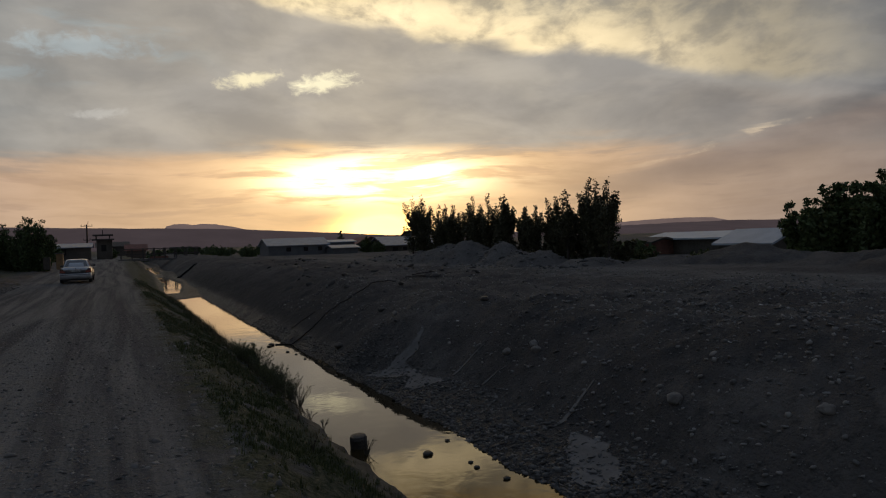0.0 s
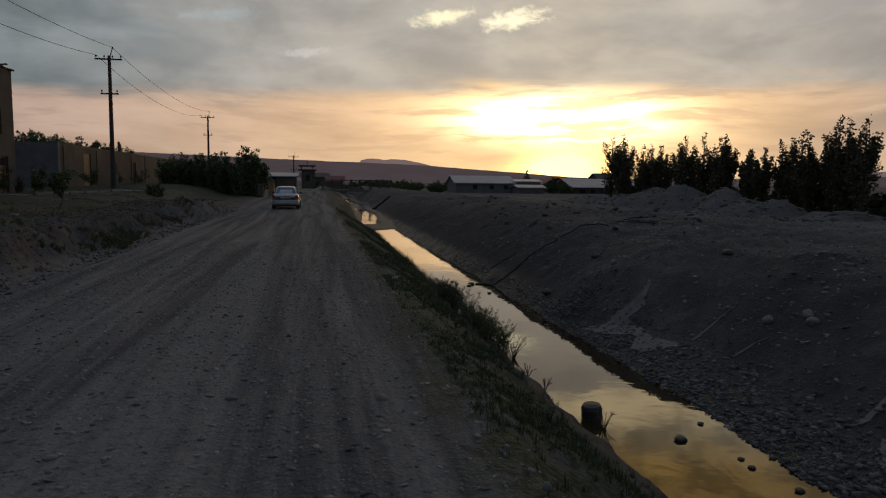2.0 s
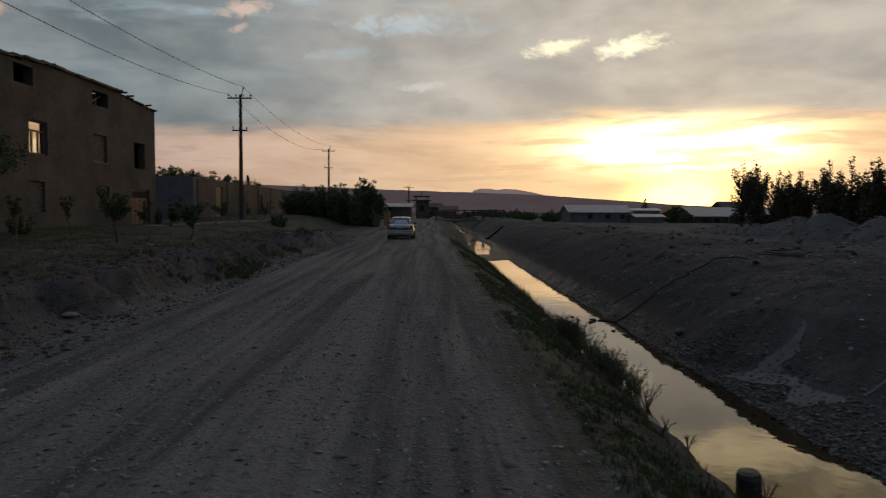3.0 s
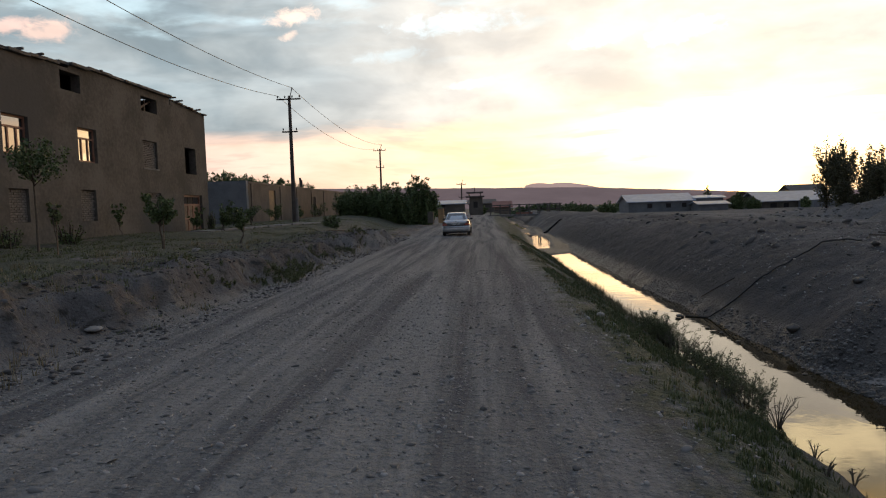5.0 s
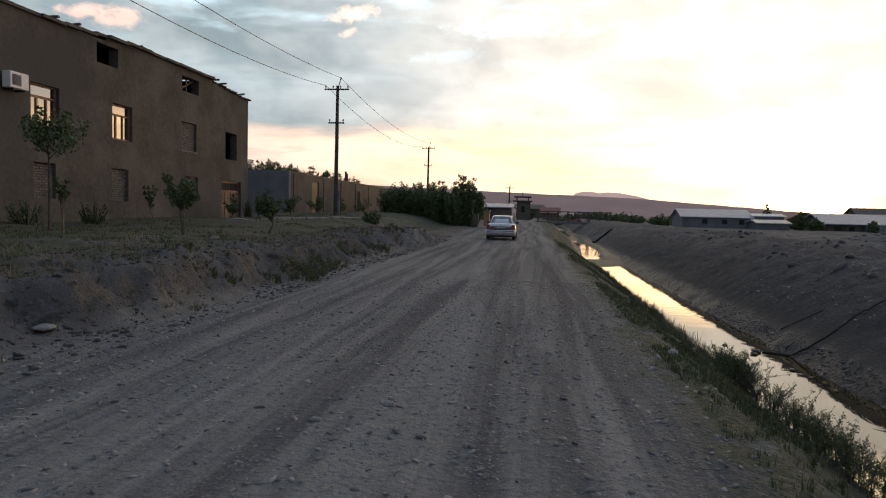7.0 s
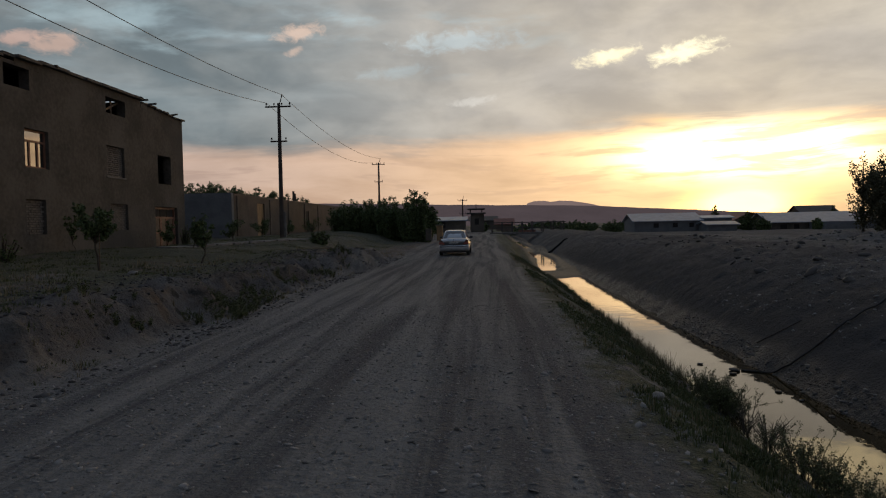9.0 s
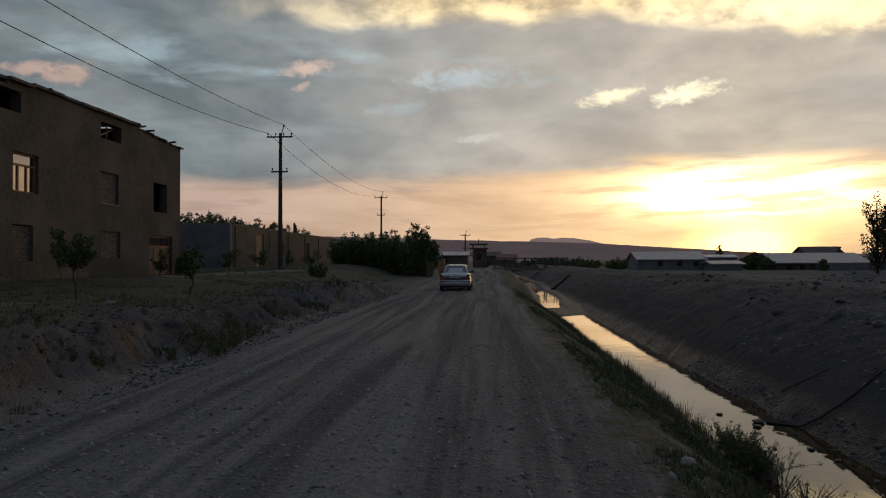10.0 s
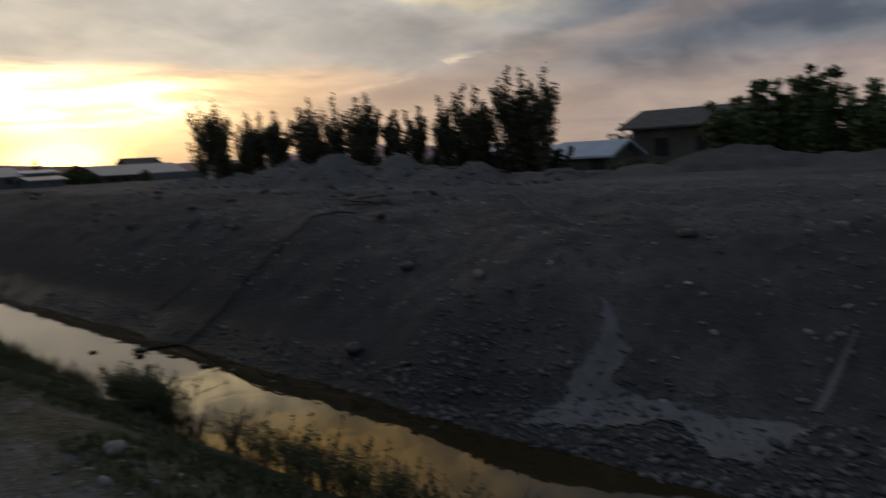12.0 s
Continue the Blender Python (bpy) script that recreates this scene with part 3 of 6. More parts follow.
def part(name, bm, mat, parent=None, label="", smooth_faces=False):
    me = bpy.data.meshes.new(name)
    bm.normal_update()
    bm.to_mesh(me)
    bm.free()
    ob = new(name, me)
    me.materials.append(M[mat] if isinstance(mat, str) else mat)
    if smooth_faces:
        for p in me.polygons:
            p.use_smooth = True
    if parent is not None:
        ob.parent = parent
    if label:
        ob["label"] = label
    return ob


def empty(name, m=None, **tags):
    ob = new(name)
    ob.empty_display_size = 0.2
    if m is not None:
        ob.matrix_world = m
    return tagged(ob, **tags)


def box(bm, x0, x1, y0, y1, z0, z1, bevel=0.0, m=None):
    v = [bm.verts.new((x, y, z)) for z in (z0, z1) for x, y in ((x0, y0), (x1, y0), (x1, y1), (x0, y1))]
    f = [bm.faces.new([v[i] for i in q]) for q in ((3, 2, 1, 0), (4, 5, 6, 7), (0, 1, 5, 4), (1, 2, 6, 5), (2, 3, 7, 6), (3, 0, 4, 7))]
    if bevel:
        bmesh.ops.bevel(bm, geom=list({e for q in f for e in q.edges}), offset=bevel, segments=1, affect="EDGES")
    if m is not None:
        bmesh.ops.transform(bm, matrix=m, verts=[w for w in v if w.is_valid])
    return bm


def boxes(*dims, bevel=0.0):
    bm = bmesh.new()
    for d in dims:
        b2 = box(bmesh.new(), *d, bevel=bevel)
        me = bpy.data.meshes.new("t")
        b2.to_mesh(me)
        b2.free()
        bm.from_mesh(me)
        bpy.data.meshes.remove(me)
    return bm


def tube(points, radii, sides=8, bm=None):
    """A tapering tube along points."""
    bm = bm or bmesh.new()
    rings = []
    pts = [Vector(p) for p in points]
    for i, p in enumerate(pts):
        d = (pts[min(i + 1, len(pts) - 1)] - pts[max(i - 1, 0)]).normalized()
        a = d.orthogonal().normalized() if abs(d.z) > 0.9 else Vector((0, 0, 1)).cross(d).normalized()
        b = d.cross(a)
        r = radii[i] if isinstance(radii, (list, tuple)) else radii
        rings.append([bm.verts.new(p + (a * math.cos(t) + b * math.sin(t)) * r) for t in [2 * math.pi * j / sides for j in range(sides)]])
    for r0, r1 in zip(rings, rings[1:]):
        for j in range(sides):
            bm.faces.new((r0[j], r0[(j + 1) % sides], r1[(j + 1) % sides], r1[j]))
    bm.faces.new(rings[0][::-1])
    bm.faces.new(rings[-1])
    return bm


def h(x, y):
    return float(land(x, y))


def arrays_object(name, verts, faces, mat, parent=None):
    me = bpy.data.meshes.new(name)
    k = faces.shape[1]
    me.vertices.add(len(verts))
    me.vertices.foreach_set("co", verts.astype(np.float32).ravel())
    me.loops.add(faces.size)
    me.loops.foreach_set("vertex_index", faces.astype(np.int32).ravel())
    me.polygons.add(len(faces))
    me.polygons.foreach_set("loop_start", np.arange(0, faces.size, k, dtype=np.int32))
    me.update(calc_edges=True)
    me.materials.append(M[mat])
    ob = new(name, me)
    if parent is not None:
        ob.parent = parent
    return ob


# water: the main pool and the two pools above the bar
def pool(x_edges, y0, y1, z, label):
    ys_ = np.linspace(y0, y1, max(4, int((y1 - y0) / 0.5)))
    rows = np.array([[x_edges[0], y, z] for y in ys_] + [[x_edges[1], y, z] for y in ys_])
    n = len(ys_)
    f = np.array([[i, i + n, i + n + 1, i + 1] for i in range(n - 1)])
    ob = arrays_object("water", rows, f, "water")
    return tagged(ob, label, "water", kind="structure")


pool((2.7, 4.75), -30.0, 39.2, WATER, "still shallow canal water mirroring the sunset")
pool((2.5, 5.4), 43.9, 69.0, WATER + 0.02, "pool of still water above a mud bar")
pool((3.2, 5.8), 76.5, 104.0, WATER + 0.05, "narrow water in the canal bed below the bridge")

# ---------------------------------------------------------------- hills on the skyline
def hills(name, prof, y, depth, mat, label, seed):
    rng = np.random.default_rng(seed)
    px = np.array([p[0] for p in prof], float)
    pz = np.array([p[1] for p in prof], float)
    gx = np.linspace(px[0], px[-1], 260)
    gz = np.interp(gx, px, pz) + 2.2 * fractal(gx * 0.02, gx * 0, 4, seed) + 0.8 * fractal(gx * 0.1, gx * 0, 2, seed + 3)
    prof_y = [(0.0, 0.0), (0.25, 0.35), (0.6, 0.75), (1.0, 1.0), (1.6, 0.6), (2.4, 0.0)]
    verts = np.concatenate([np.stack([gx, np.full_like(gx, y + depth * a) + 60 * fractal(gx * 0.004, gx * 0 + a * 3, 2, seed), gz * b - 2 * (b == 0)], -1) for a, b in prof_y])
    n = len(gx)
    f = np.array([[r * n + i, r * n + i + 1, (r + 1) * n + i + 1, (r + 1) * n + i] for r in range(len(prof_y) - 1) for i in range(n - 1)])
    ob = arrays_object(name, verts, f, mat)
    for p in ob.data.polygons:
        p.use_smooth = True
    return tagged(ob, label, "hills", kind="structure")


hills("hill_ridge", [(-3000, 150), (-1260, 132), (-600, 108), (-187, 95), (200, 83), (490, 75), (880, 50), (1110, 34), (1360, 24), (1900, 30), (2530, 47), (3000, 58), (3450, 63), (3900, 60), (4600, 45)], 2600, 400, "hill", "long low hill ridge on the skyline, haze painted as glow", 4)
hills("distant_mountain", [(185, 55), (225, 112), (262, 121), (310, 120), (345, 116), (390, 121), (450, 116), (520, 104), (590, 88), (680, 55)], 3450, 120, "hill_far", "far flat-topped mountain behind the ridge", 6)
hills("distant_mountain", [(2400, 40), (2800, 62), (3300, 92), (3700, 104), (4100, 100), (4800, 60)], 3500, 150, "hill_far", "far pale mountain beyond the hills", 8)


# ---------------------------------------------------------------- the unfinished house
def wall_mesh(plane, thick, y0, y1, z0, z1, holes, axis="x"):
    """A wall at x = plane (towards -x by thick) with holes (ya, yb, za, zb) through it."""
    cuts_y = sorted({y0, y1, *[v for q in holes for v in q[:2]]})
    cuts_z = sorted({z0, z1, *[v for q in holes for v in q[2:]]})
    bm = bmesh.new()

    def solid(i, j):
        if not (0 <= i < len(cuts_y) - 1 and 0 <= j < len(cuts_z) - 1):
            return False
        cy, cz = (cuts_y[i] + cuts_y[i + 1]) / 2, (cuts_z[j] + cuts_z[j + 1]) / 2
        return not any(a < cy < b and c < cz < d for a, b, c, d in holes)

    vs = {}

    def v(s, y, z):
        key = (s, round(y, 4), round(z, 4))
        if key not in vs:
            x = plane - (thick if s else 0)
            vs[key] = bm.verts.new((x, y, z) if axis == "x" else (y, x, z))
        return vs[key]

    for i in range(len(cuts_y) - 1):
        for j in range(len(cuts_z) - 1):
            if not solid(i, j):
                continue
            a, b, c, d = cuts_y[i], cuts_y[i + 1], cuts_z[j], cuts_z[j + 1]
            bm.faces.new((v(0, a, c), v(0, b, c), v(0, b, d), v(0, a, d)))
            bm.faces.new((v(1, b, c), v(1, a, c), v(1, a, d), v(1, b, d)))
            for di, dj, p, q in ((-1, 0, (a, d), (a, c)), (1, 0, (b, c), (b, d)), (0, -1, (a, c), (b, c)), (0, 1, (b, d), (a, d))):
                if not solid(i + di, j + dj):
                    bm.faces.new((v(0, *p), v(1, *p), v(1, *q), v(0, *q)))
    bmesh.ops.recalc_face_normals(bm, faces=bm.faces)
    return bm


FX = -15.4
house = empty("unfinished_house", label="three-storey unfinished house of brown mud plaster with ragged roof edge", category="house")
ATTIC = [(28.45, 29.72, 6.42, 7.13), (34.42, 35.95, 6.47, 7.14), (22.2, 23.5, 6.38, 7.08)]
GLAZED = [(25.2, 26.5, 3.80, 5.12), (29.35, 30.63, 3.80, 5.13)]
HALF = [(34.36, 35.74, 3.85, 5.13)]
OPEN = [(38.75, 40.1, 3.80, 5.17)]
BRICKED = [(25.3, 26.3, 1.52, 2.66), (29.3, 30.36, 1.50, 2.72), (34.5, 35.9, 1.62, 2.72)]
DOOR = (38.35, 40.65, 0.78, 2.70)
part("wall", wall_mesh(FX, 0.38, 12.0, 41.5, 0.2, 7.16, ATTIC + GLAZED + HALF + OPEN + BRICKED + [DOOR]), "plaster", house)
part("side_wall", boxes((-26.0, FX - 0.38, 41.12, 41.497, 0.2, 7.1)), "plaster", house)
part("side_wall", boxes((-26.0, FX - 0.38, 12.003, 12.38, 0.2, 7.1)), "plaster", house)
part("back_wall", boxes((-26.38, -26.0, 12.0, 41.5, 0.2, 7.1)), "plaster", house)
for z in (3.28, 5.72):
    part("floor_slab", boxes((-26.0, FX - 0.385, 12.38, 41.12, z, z + 0.16)), "concrete", house)
for y in (27.6, 33.0, 37.4):
    part("inner_wall", boxes((-25.9, FX - 0.39, y, y + 0.2, 0.2, 7.1)), "plaster", house)
# this wall is coloured near-black so that the rooms look unlit
part("inner_wall", boxes((-20.2, -20.0, 12.4, 41.1, 0.2, 7.1)), "dark", house, "inner wall coloured near-black for the unlit inside")
# roof: an old sheet edge with a lower broken stretch at the near gable
rng = np.random.default_rng(5)
yy = 12.0
while yy < 37.2:
    w = rng.uniform(0.6, 1.3)
    z = 7.17 + 0.30 * smooth(yy, 25, 31) + rng.uniform(-0.012, 0.012)
    part("roof_sheet", box(bmesh.new(), -26.4, FX + 0.12 + rng.uniform(-0.05, 0.08), yy, min(yy + w, 37.3) - 0.01, z, z + 0.10), "roofing", house)
    yy += w
part("parapet", wall_mesh(FX - 0.003, 0.374, 29.0, 37.3, 7.162, 7.45, []), "plaster", house)
part("parapet", wall_mesh(FX - 0.003, 0.374, 26.5, 28.99, 7.162, 7.26, []), "plaster", house)
for y in np.arange(37.35, 41.5, 0.62):
    z = 7.40 - 0.055 * (y - 37.35) + rng.uniform(-0.01, 0.02)
    part("roof_board", box(bmesh.new(), -26.4, FX + 0.05 + rng.uniform(-0.04, 0.10), y, min(y + 0.6, 41.58), z - 0.05, z + 0.02), "darkwood", house)
    part("parapet", wall_mesh(FX - 0.003, 0.374, y, min(y + 0.6, 41.49), 7.162, max(z - 0.052, 7.17), []), "plaster", house)
for y, a in ((26.2, 12), (37.1, -14), (37.6, 10), (38.4, 6), (40.6, -8), (27.3, -6), (31.0, 4)):
    b = box(bmesh.new(), -0.7, 0.20, -0.05, 0.06, 0, 0.07)
    bmesh.ops.transform(b, matrix=pose(FX, y, 7.29 + 0.22 * float(smooth(y, 25, 31)) - 0.2 * float(smooth(y, 37.3, 41)), 0, -4, a), verts=b.verts)
    part("rafter_end", b, "darkwood", house, "loose rafter end")


def window_frame(y0, y1, z0, z1, parent, x, mat="redwood", transom=0.30, mullions=2):
    t, d = 0.07, 0.07
    zt = z1 - (z1 - z0) * transom
    dims = [(x - d, x, y0, y0 + t, z0, z1), (x - d, x, y1 - t, y1, z0, z1), (x - d, x, y0 + t, y1 - t, z0, z0 + t), (x - d, x, y0 + t, y1 - t, z1 - t, z1), (x - d, x + 0.002, y0 + t, y1 - t, zt - t / 2, zt + t / 2)]
    for i in range(mullions):
        ym = y0 + (y1 - y0) * (i + 1) / (mullions + 1)
        dims.append((x - d, x - 0.002, ym - t / 2, ym + t / 2, z0 + t, zt - t / 2))
    part("frame", boxes(*dims), mat, parent)
    cols = [y0 + t] + [y0 + (y1 - y0) * (i + 1) / (mullions + 1) for i in range(mullions)] + [y1 - t]
    for a, b in zip(cols, cols[1:]):
        bm = boxes((x - 0.04, x - 0.034, a, b, z0 + t, zt - t / 2))
        bmesh.ops.rotate(bm, verts=bm.verts, cent=(x - 0.04, (a + b) / 2, zt), matrix=Matrix.Rotation(radians(0.6), 3, "Z"))
        part("pane", bm, "glass", parent)
    part("pane", boxes((x - 0.04, x - 0.034, y0 + t, y1 - t, zt + t / 2, z1 - t)), "glass", parent)


for q in GLAZED:
    w = part("window", boxes((FX - 0.30, FX - 0.12, q[0], q[1], q[2] - 0.05, q[2] - 0.002)), "plaster", house, "glazed wooden window reflecting the bright sky")
    window_frame(*q, w, FX - 0.13)
# openings closed with loose brickwork, each brick a piece
brick_me = bpy.data.meshes.new("brick")
bb = box(bmesh.new(), -0.055, 0.055, -0.118, 0.118, -0.034, 0.034, bevel=0.006)
bb.to_mesh(brick_me)
bb.free()
brick_me.materials.append(M["brick"])


def brick_fill(q, y1=None, rows=None):
    y0, ye, z0, z1 = q
    ye = y1 or ye
    fill = part("brick_infill", boxes((FX - 0.30, FX - 0.17, y0, ye, z0, z1)), "mortar", house, "opening closed with rough pale bricks")
    r, z = 0, z0 + 0.045
    while z < z1 - 0.03:
        y = y0 + 0.125 - (0.125 if r % 2 else 0)
        while y < ye + 0.02:
            a, b = max(y - 0.118, y0 + 0.005), min(y + 0.118, ye - 0.005)
            if b - a > 0.06:
                ob = new("brick", brick_me)
                ob.parent = fill
                ob.location = (FX - 0.16 + rng.uniform(-0.012, 0.012), (a + b) / 2, z)
                ob.scale = (1, (b - a) / 0.236, 1)
                ob.rotation_euler = (rng.uniform(-0.03, 0.03), 0, 0)
            y += 0.25
        z += 0.084
        r += 1


for q in BRICKED:
    brick_fill(q)
brick_fill(HALF[0])
part("sill", boxes((FX - 0.2, FX + 0.04, 34.3, 35.8, 3.79, 3.846)), "concrete", house)
for y in (34.5, 35.3):
    part("plank", boxes((FX - 0.33, FX - 0.29, y, y + 0.08, 6.4, 7.1)), "wood", house)
b = box(bmesh.new(), -0.02, 0.02, -0.75, 0.75, -0.04, 0.04)
bmesh.ops.transform(b, matrix=pose(FX - 0.3, 35.2, 6.8, 24, 0, 0), verts=b.verts)
part("plank", b, "wood", house)
# entrance: transom lights over panelled leaves
door = part("door", boxes((FX - 0.26, FX - 0.14, DOOR[0], DOOR[0] + 0.1, DOOR[2], DOOR[3]), (FX - 0.26, FX - 0.14, DOOR[1] - 0.1, DOOR[1], DOOR[2], DOOR[3]), (FX - 0.26, FX - 0.14, DOOR[0] + 0.1, DOOR[1] - 0.1, 2.6, 2.70), (FX - 0.26, FX - 0.14, DOOR[0] + 0.1, DOOR[1] - 0.1, 2.14, 2.24)), "redwood", house, "red-brown wooden double door with transom")
for a, b_ in ((38.45, 39.2), (39.2, 39.85), (39.85, 40.55)):
    part("leaf", boxes((FX - 0.23, FX - 0.19, a + 0.01, b_ - 0.01, 0.80, 2.14)), "wood", door)
    part("stile", boxes((FX - 0.19, FX - 0.16, a + 0.01, a + 0.10, 0.80, 2.139), (FX - 0.19, FX - 0.16, b_ - 0.10, b_ - 0.01, 0.80, 2.139), (FX - 0.19, FX - 0.16, a + 0.10, b_ - 0.10, 1.4, 1.5)), "redwood", door)
    # matt near-black panes in place of reflecting glass
    part("pane", boxes((FX - 0.21, FX - 0.20, a + 0.02, b_ - 0.02, 2.245, 2.595)), "dark", door)
ac = empty("air_conditioner", label="white air conditioner box on the plastered house wall", category="air conditioner")
part("casing", boxes((FX + 0.06, FX + 0.34, 23.97, 24.72, 4.72, 5.2), bevel=0.02), "white", ac)
part("grille", boxes(*[(FX + 0.34, FX + 0.35, 24.05 + 0.04 * i, 24.07 + 0.04 * i, 4.8, 5.12) for i in range(9)]), "trim", ac)
part("bracket", boxes((FX, FX + 0.33, 24.1, 24.14, 4.66, 4.72), (FX, FX + 0.33, 24.55, 24.59, 4.66, 4.72)), "trim", ac)

# ---------------------------------------------------------------- yard walls beyond the house
yard = empty("yard_wall", label="long clay yard wall with pillars and gate openings", category="wall", kind="structure")
part("wall", wall_mesh(-17.0, 0.3, 52.7, 96.0, 0.0, 3.86, [(57.5, 59.2, 1.0, 3.5), (71.0, 72.6, 0.9, 3.2)]), "claywall", yard)
part("coping", boxes((-17.34, -16.97, 52.7, 96.0, 3.864, 4.02)), "claywall", yard)
for y in (53.2, 60.4, 65.5, 70.8, 76.0, 82.0, 88.0):
    part("pillar", boxes((-16.998, -16.93, y, y + 0.34, 0.0, 3.855)), "claywall", yard)
part("door", boxes((-17.2, -17.1, 57.5, 59.2, 0.9, 3.5)), "yellow", yard, "ochre painted yard door")
# near-black slab across the gateway
part("door", boxes((-17.2, -17.1, 71.0, 72.6, 0.9, 3.2)), "dark", yard, "gateway filled by a near-black slab")
blockwall = empty("block_wall", label="grey concrete block wall joining the clay yard wall", category="wall", kind="structure")
part("wall", boxes((-24.0, -17.0, 52.3, 52.69, 0.0, 4.05)), "block", blockwall)
for y, zt in ((73.0, 5.2), (73.45, 5.0)):
    c = empty("chimney_pipe", label="dark stove pipe standing above the yard wall", category="pipe")
    part("pipe", tube([(-18.6, y, 0.9), (-18.6, y, zt)], 0.11), "darkwood", c)

# ---------------------------------------------------------------- the saloon car
def build_car(m):
    car = empty("car", m, label="silver four-door saloon car seen from behind on the gravel road", category="car")

    def loft(rows, mat, name, label="", subdivide=True):
        bm = bmesh.new()
        rings = [[bm.verts.new((x, y, z)) for x, z in ring] for y, ring in rows]
        n = len(rings[0])
        for a, b in zip(rings, rings[1:]):
            for i in range(n):
                bm.faces.new((a[i], a[(i + 1) % n], b[(i + 1) % n], b[i]))
        bm.faces.new(rings[0])
        bm.faces.new(rings[-1][::-1])
        bmesh.ops.recalc_face_normals(bm, faces=bm.faces)
        if subdivide:
            bmesh.ops.bevel(bm, geom=list(bm.edges), offset=0.018, segments=2, affect="EDGES", clamp_overlap=True)
        return part(name, bm, mat, car, label, smooth_faces=True)

    def ring(w, wt, zb, zt):
        half = [(wt * 0.55, zt + 0.012), (wt, zt - 0.02), (w - 0.02, zt - 0.16), (w, zb + 0.34), (w - 0.02, zb + 0.12), (w - 0.10, zb)]
        return half + [(-x, z) for x, z in half[::-1]]

    stations = [(0.09, 0.76, 0.64, 0.36, 0.84), (0.15, 0.82, 0.69, 0.28, 0.925), (0.55, 0.855, 0.73, 0.22, 0.945), (1.15, 0.86, 0.74, 0.2, 0.95), (2.2, 0.86, 0.75, 0.2, 0.945), (3.1, 0.86, 0.75, 0.2, 0.93), (3.8, 0.85, 0.71, 0.22, 0.85), (4.25, 0.80, 0.63, 0.28, 0.75), (4.42, 0.72, 0.55, 0.34, 0.66)]
    loft([(y, ring(w, wt, zb, zt)) for y, w, wt, zb, zt in stations], "paint", "body")

    def cab(wb, wt, zb, zt):
        half = [(wt * 0.6, zt + 0.02), (wt, zt - 0.015), (wb, zb)]
        return half + [(-x, z) for x, z in half[::-1]]

    loft([(0.92, cab(0.70, 0.68, 0.90, 0.95)), (1.50, cab(0.72, 0.555, 0.90, 1.36)), (1.95, cab(0.735, 0.56, 0.90, 1.405)), (2.45, cab(0.735, 0.56, 0.90, 1.40)), (3.22, cab(0.72, 0.68, 0.90, 0.93))], "paint", "cabin")

    def plate_quad(pts, mat, name, thick=0.012, label=""):
        bm = bmesh.new()
        a = [Vector(p) for p in pts]
        nrm = (a[1] - a[0]).cross(a[2] - a[0]).normalized() * thick
        v0 = [bm.verts.new(p) for p in a]
        v1 = [bm.verts.new(p + nrm) for p in a]
        n = len(a)
        bm.faces.new(v0[::-1])
        bm.faces.new(v1)
        for i in range(n):
            bm.faces.new((v0[i], v0[(i + 1) % n], v1[(i + 1) % n], v1[i]))
        bmesh.ops.recalc_face_normals(bm, faces=bm.faces)
        return part(name, bm, mat, car, label)

    plate_quad([(-0.63, 0.955, 0.972), (0.63, 0.955, 0.972), (0.50, 1.475, 1.345), (-0.50, 1.475, 1.345)], "carglass", "rear_window", 0.016, "dark tinted rear window")
    plate_quad([(0.62, 3.17, 0.965), (-0.62, 3.17, 0.965), (-0.50, 2.52, 1.375), (0.50, 2.52, 1.375)], "carglass", "windscreen", 0.016)
    for s in (1, -1):
        for pts in ([(0.722, 1.28, 0.965), (0.728, 2.02, 0.965), (0.578, 2.02, 1.365), (0.578, 1.58, 1.345)], [(0.728, 2.10, 0.965), (0.722, 2.95, 0.955), (0.585, 2.52, 1.345), (0.578, 2.10, 1.365)]):
            q = [(s * x, y, z) for x, y, z in pts]
            plate_quad(q if s > 0 else q[::-1], "carglass", "side_window", 0.014)
        # tail lamp wrapping the corner
        bm = bmesh.new()
        poly = [(0.50, 0.625), (0.83, 0.625), (0.80, 0.87), (0.705, 0.885), (0.66, 0.86)]
        back = [bm.verts.new((s * x, 0.055 + 0.10 * max(0, (x - 0.70)) + 0.16 * (z - 0.6) * 0.5, z)) for x, z in poly]
        front = [bm.verts.new((s * min(x + 0.015, 0.845), 0.30 if x > 0.7 else 0.16, z)) for x, z in poly]
        bm.faces.new(back)
        bm.faces.new(front)
        for i in range(5):
            bm.faces.new((back[i], back[(i + 1) % 5], front[(i + 1) % 5], front[i]))
        bmesh.ops.recalc_face_normals(bm, faces=bm.faces)
        part("tail_lamp", bm, "lamp", car, "dark red triangular tail lamp")
        plate_quad([(s * 0.52, 4.40, 0.58), (s * 0.74, 4.33, 0.58), (s * 0.72, 4.32, 0.69), (s * 0.52, 4.40, 0.68)][:: s], "glass", "headlight", 0.03)
        mir = part("mirror", boxes((min(s * 0.80, s * 0.98), max(s * 0.80, s * 0.98), 2.72, 2.84, 0.93, 1.05), bevel=0.03), "trim", car, "black door mirror")
        part("mirror_arm", boxes((min(s * 0.72, s * 0.82), max(s * 0.72, s * 0.82), 2.76, 2.82, 0.94, 0.98)), "trim", mir)
        part("side_moulding", boxes((min(s * 0.852, s * 0.872), max(s * 0.852, s * 0.872), 1.25, 3.15, 0.47, 0.53), bevel=0.006), "trim", car)
        for y in (1.42, 2.28):
            part("door_handle", boxes((min(s * 0.83, s * 0.872), max(s * 0.83, s * 0.872), y, y + 0.18, 0.765, 0.795), bevel=0.01), "trim", car)
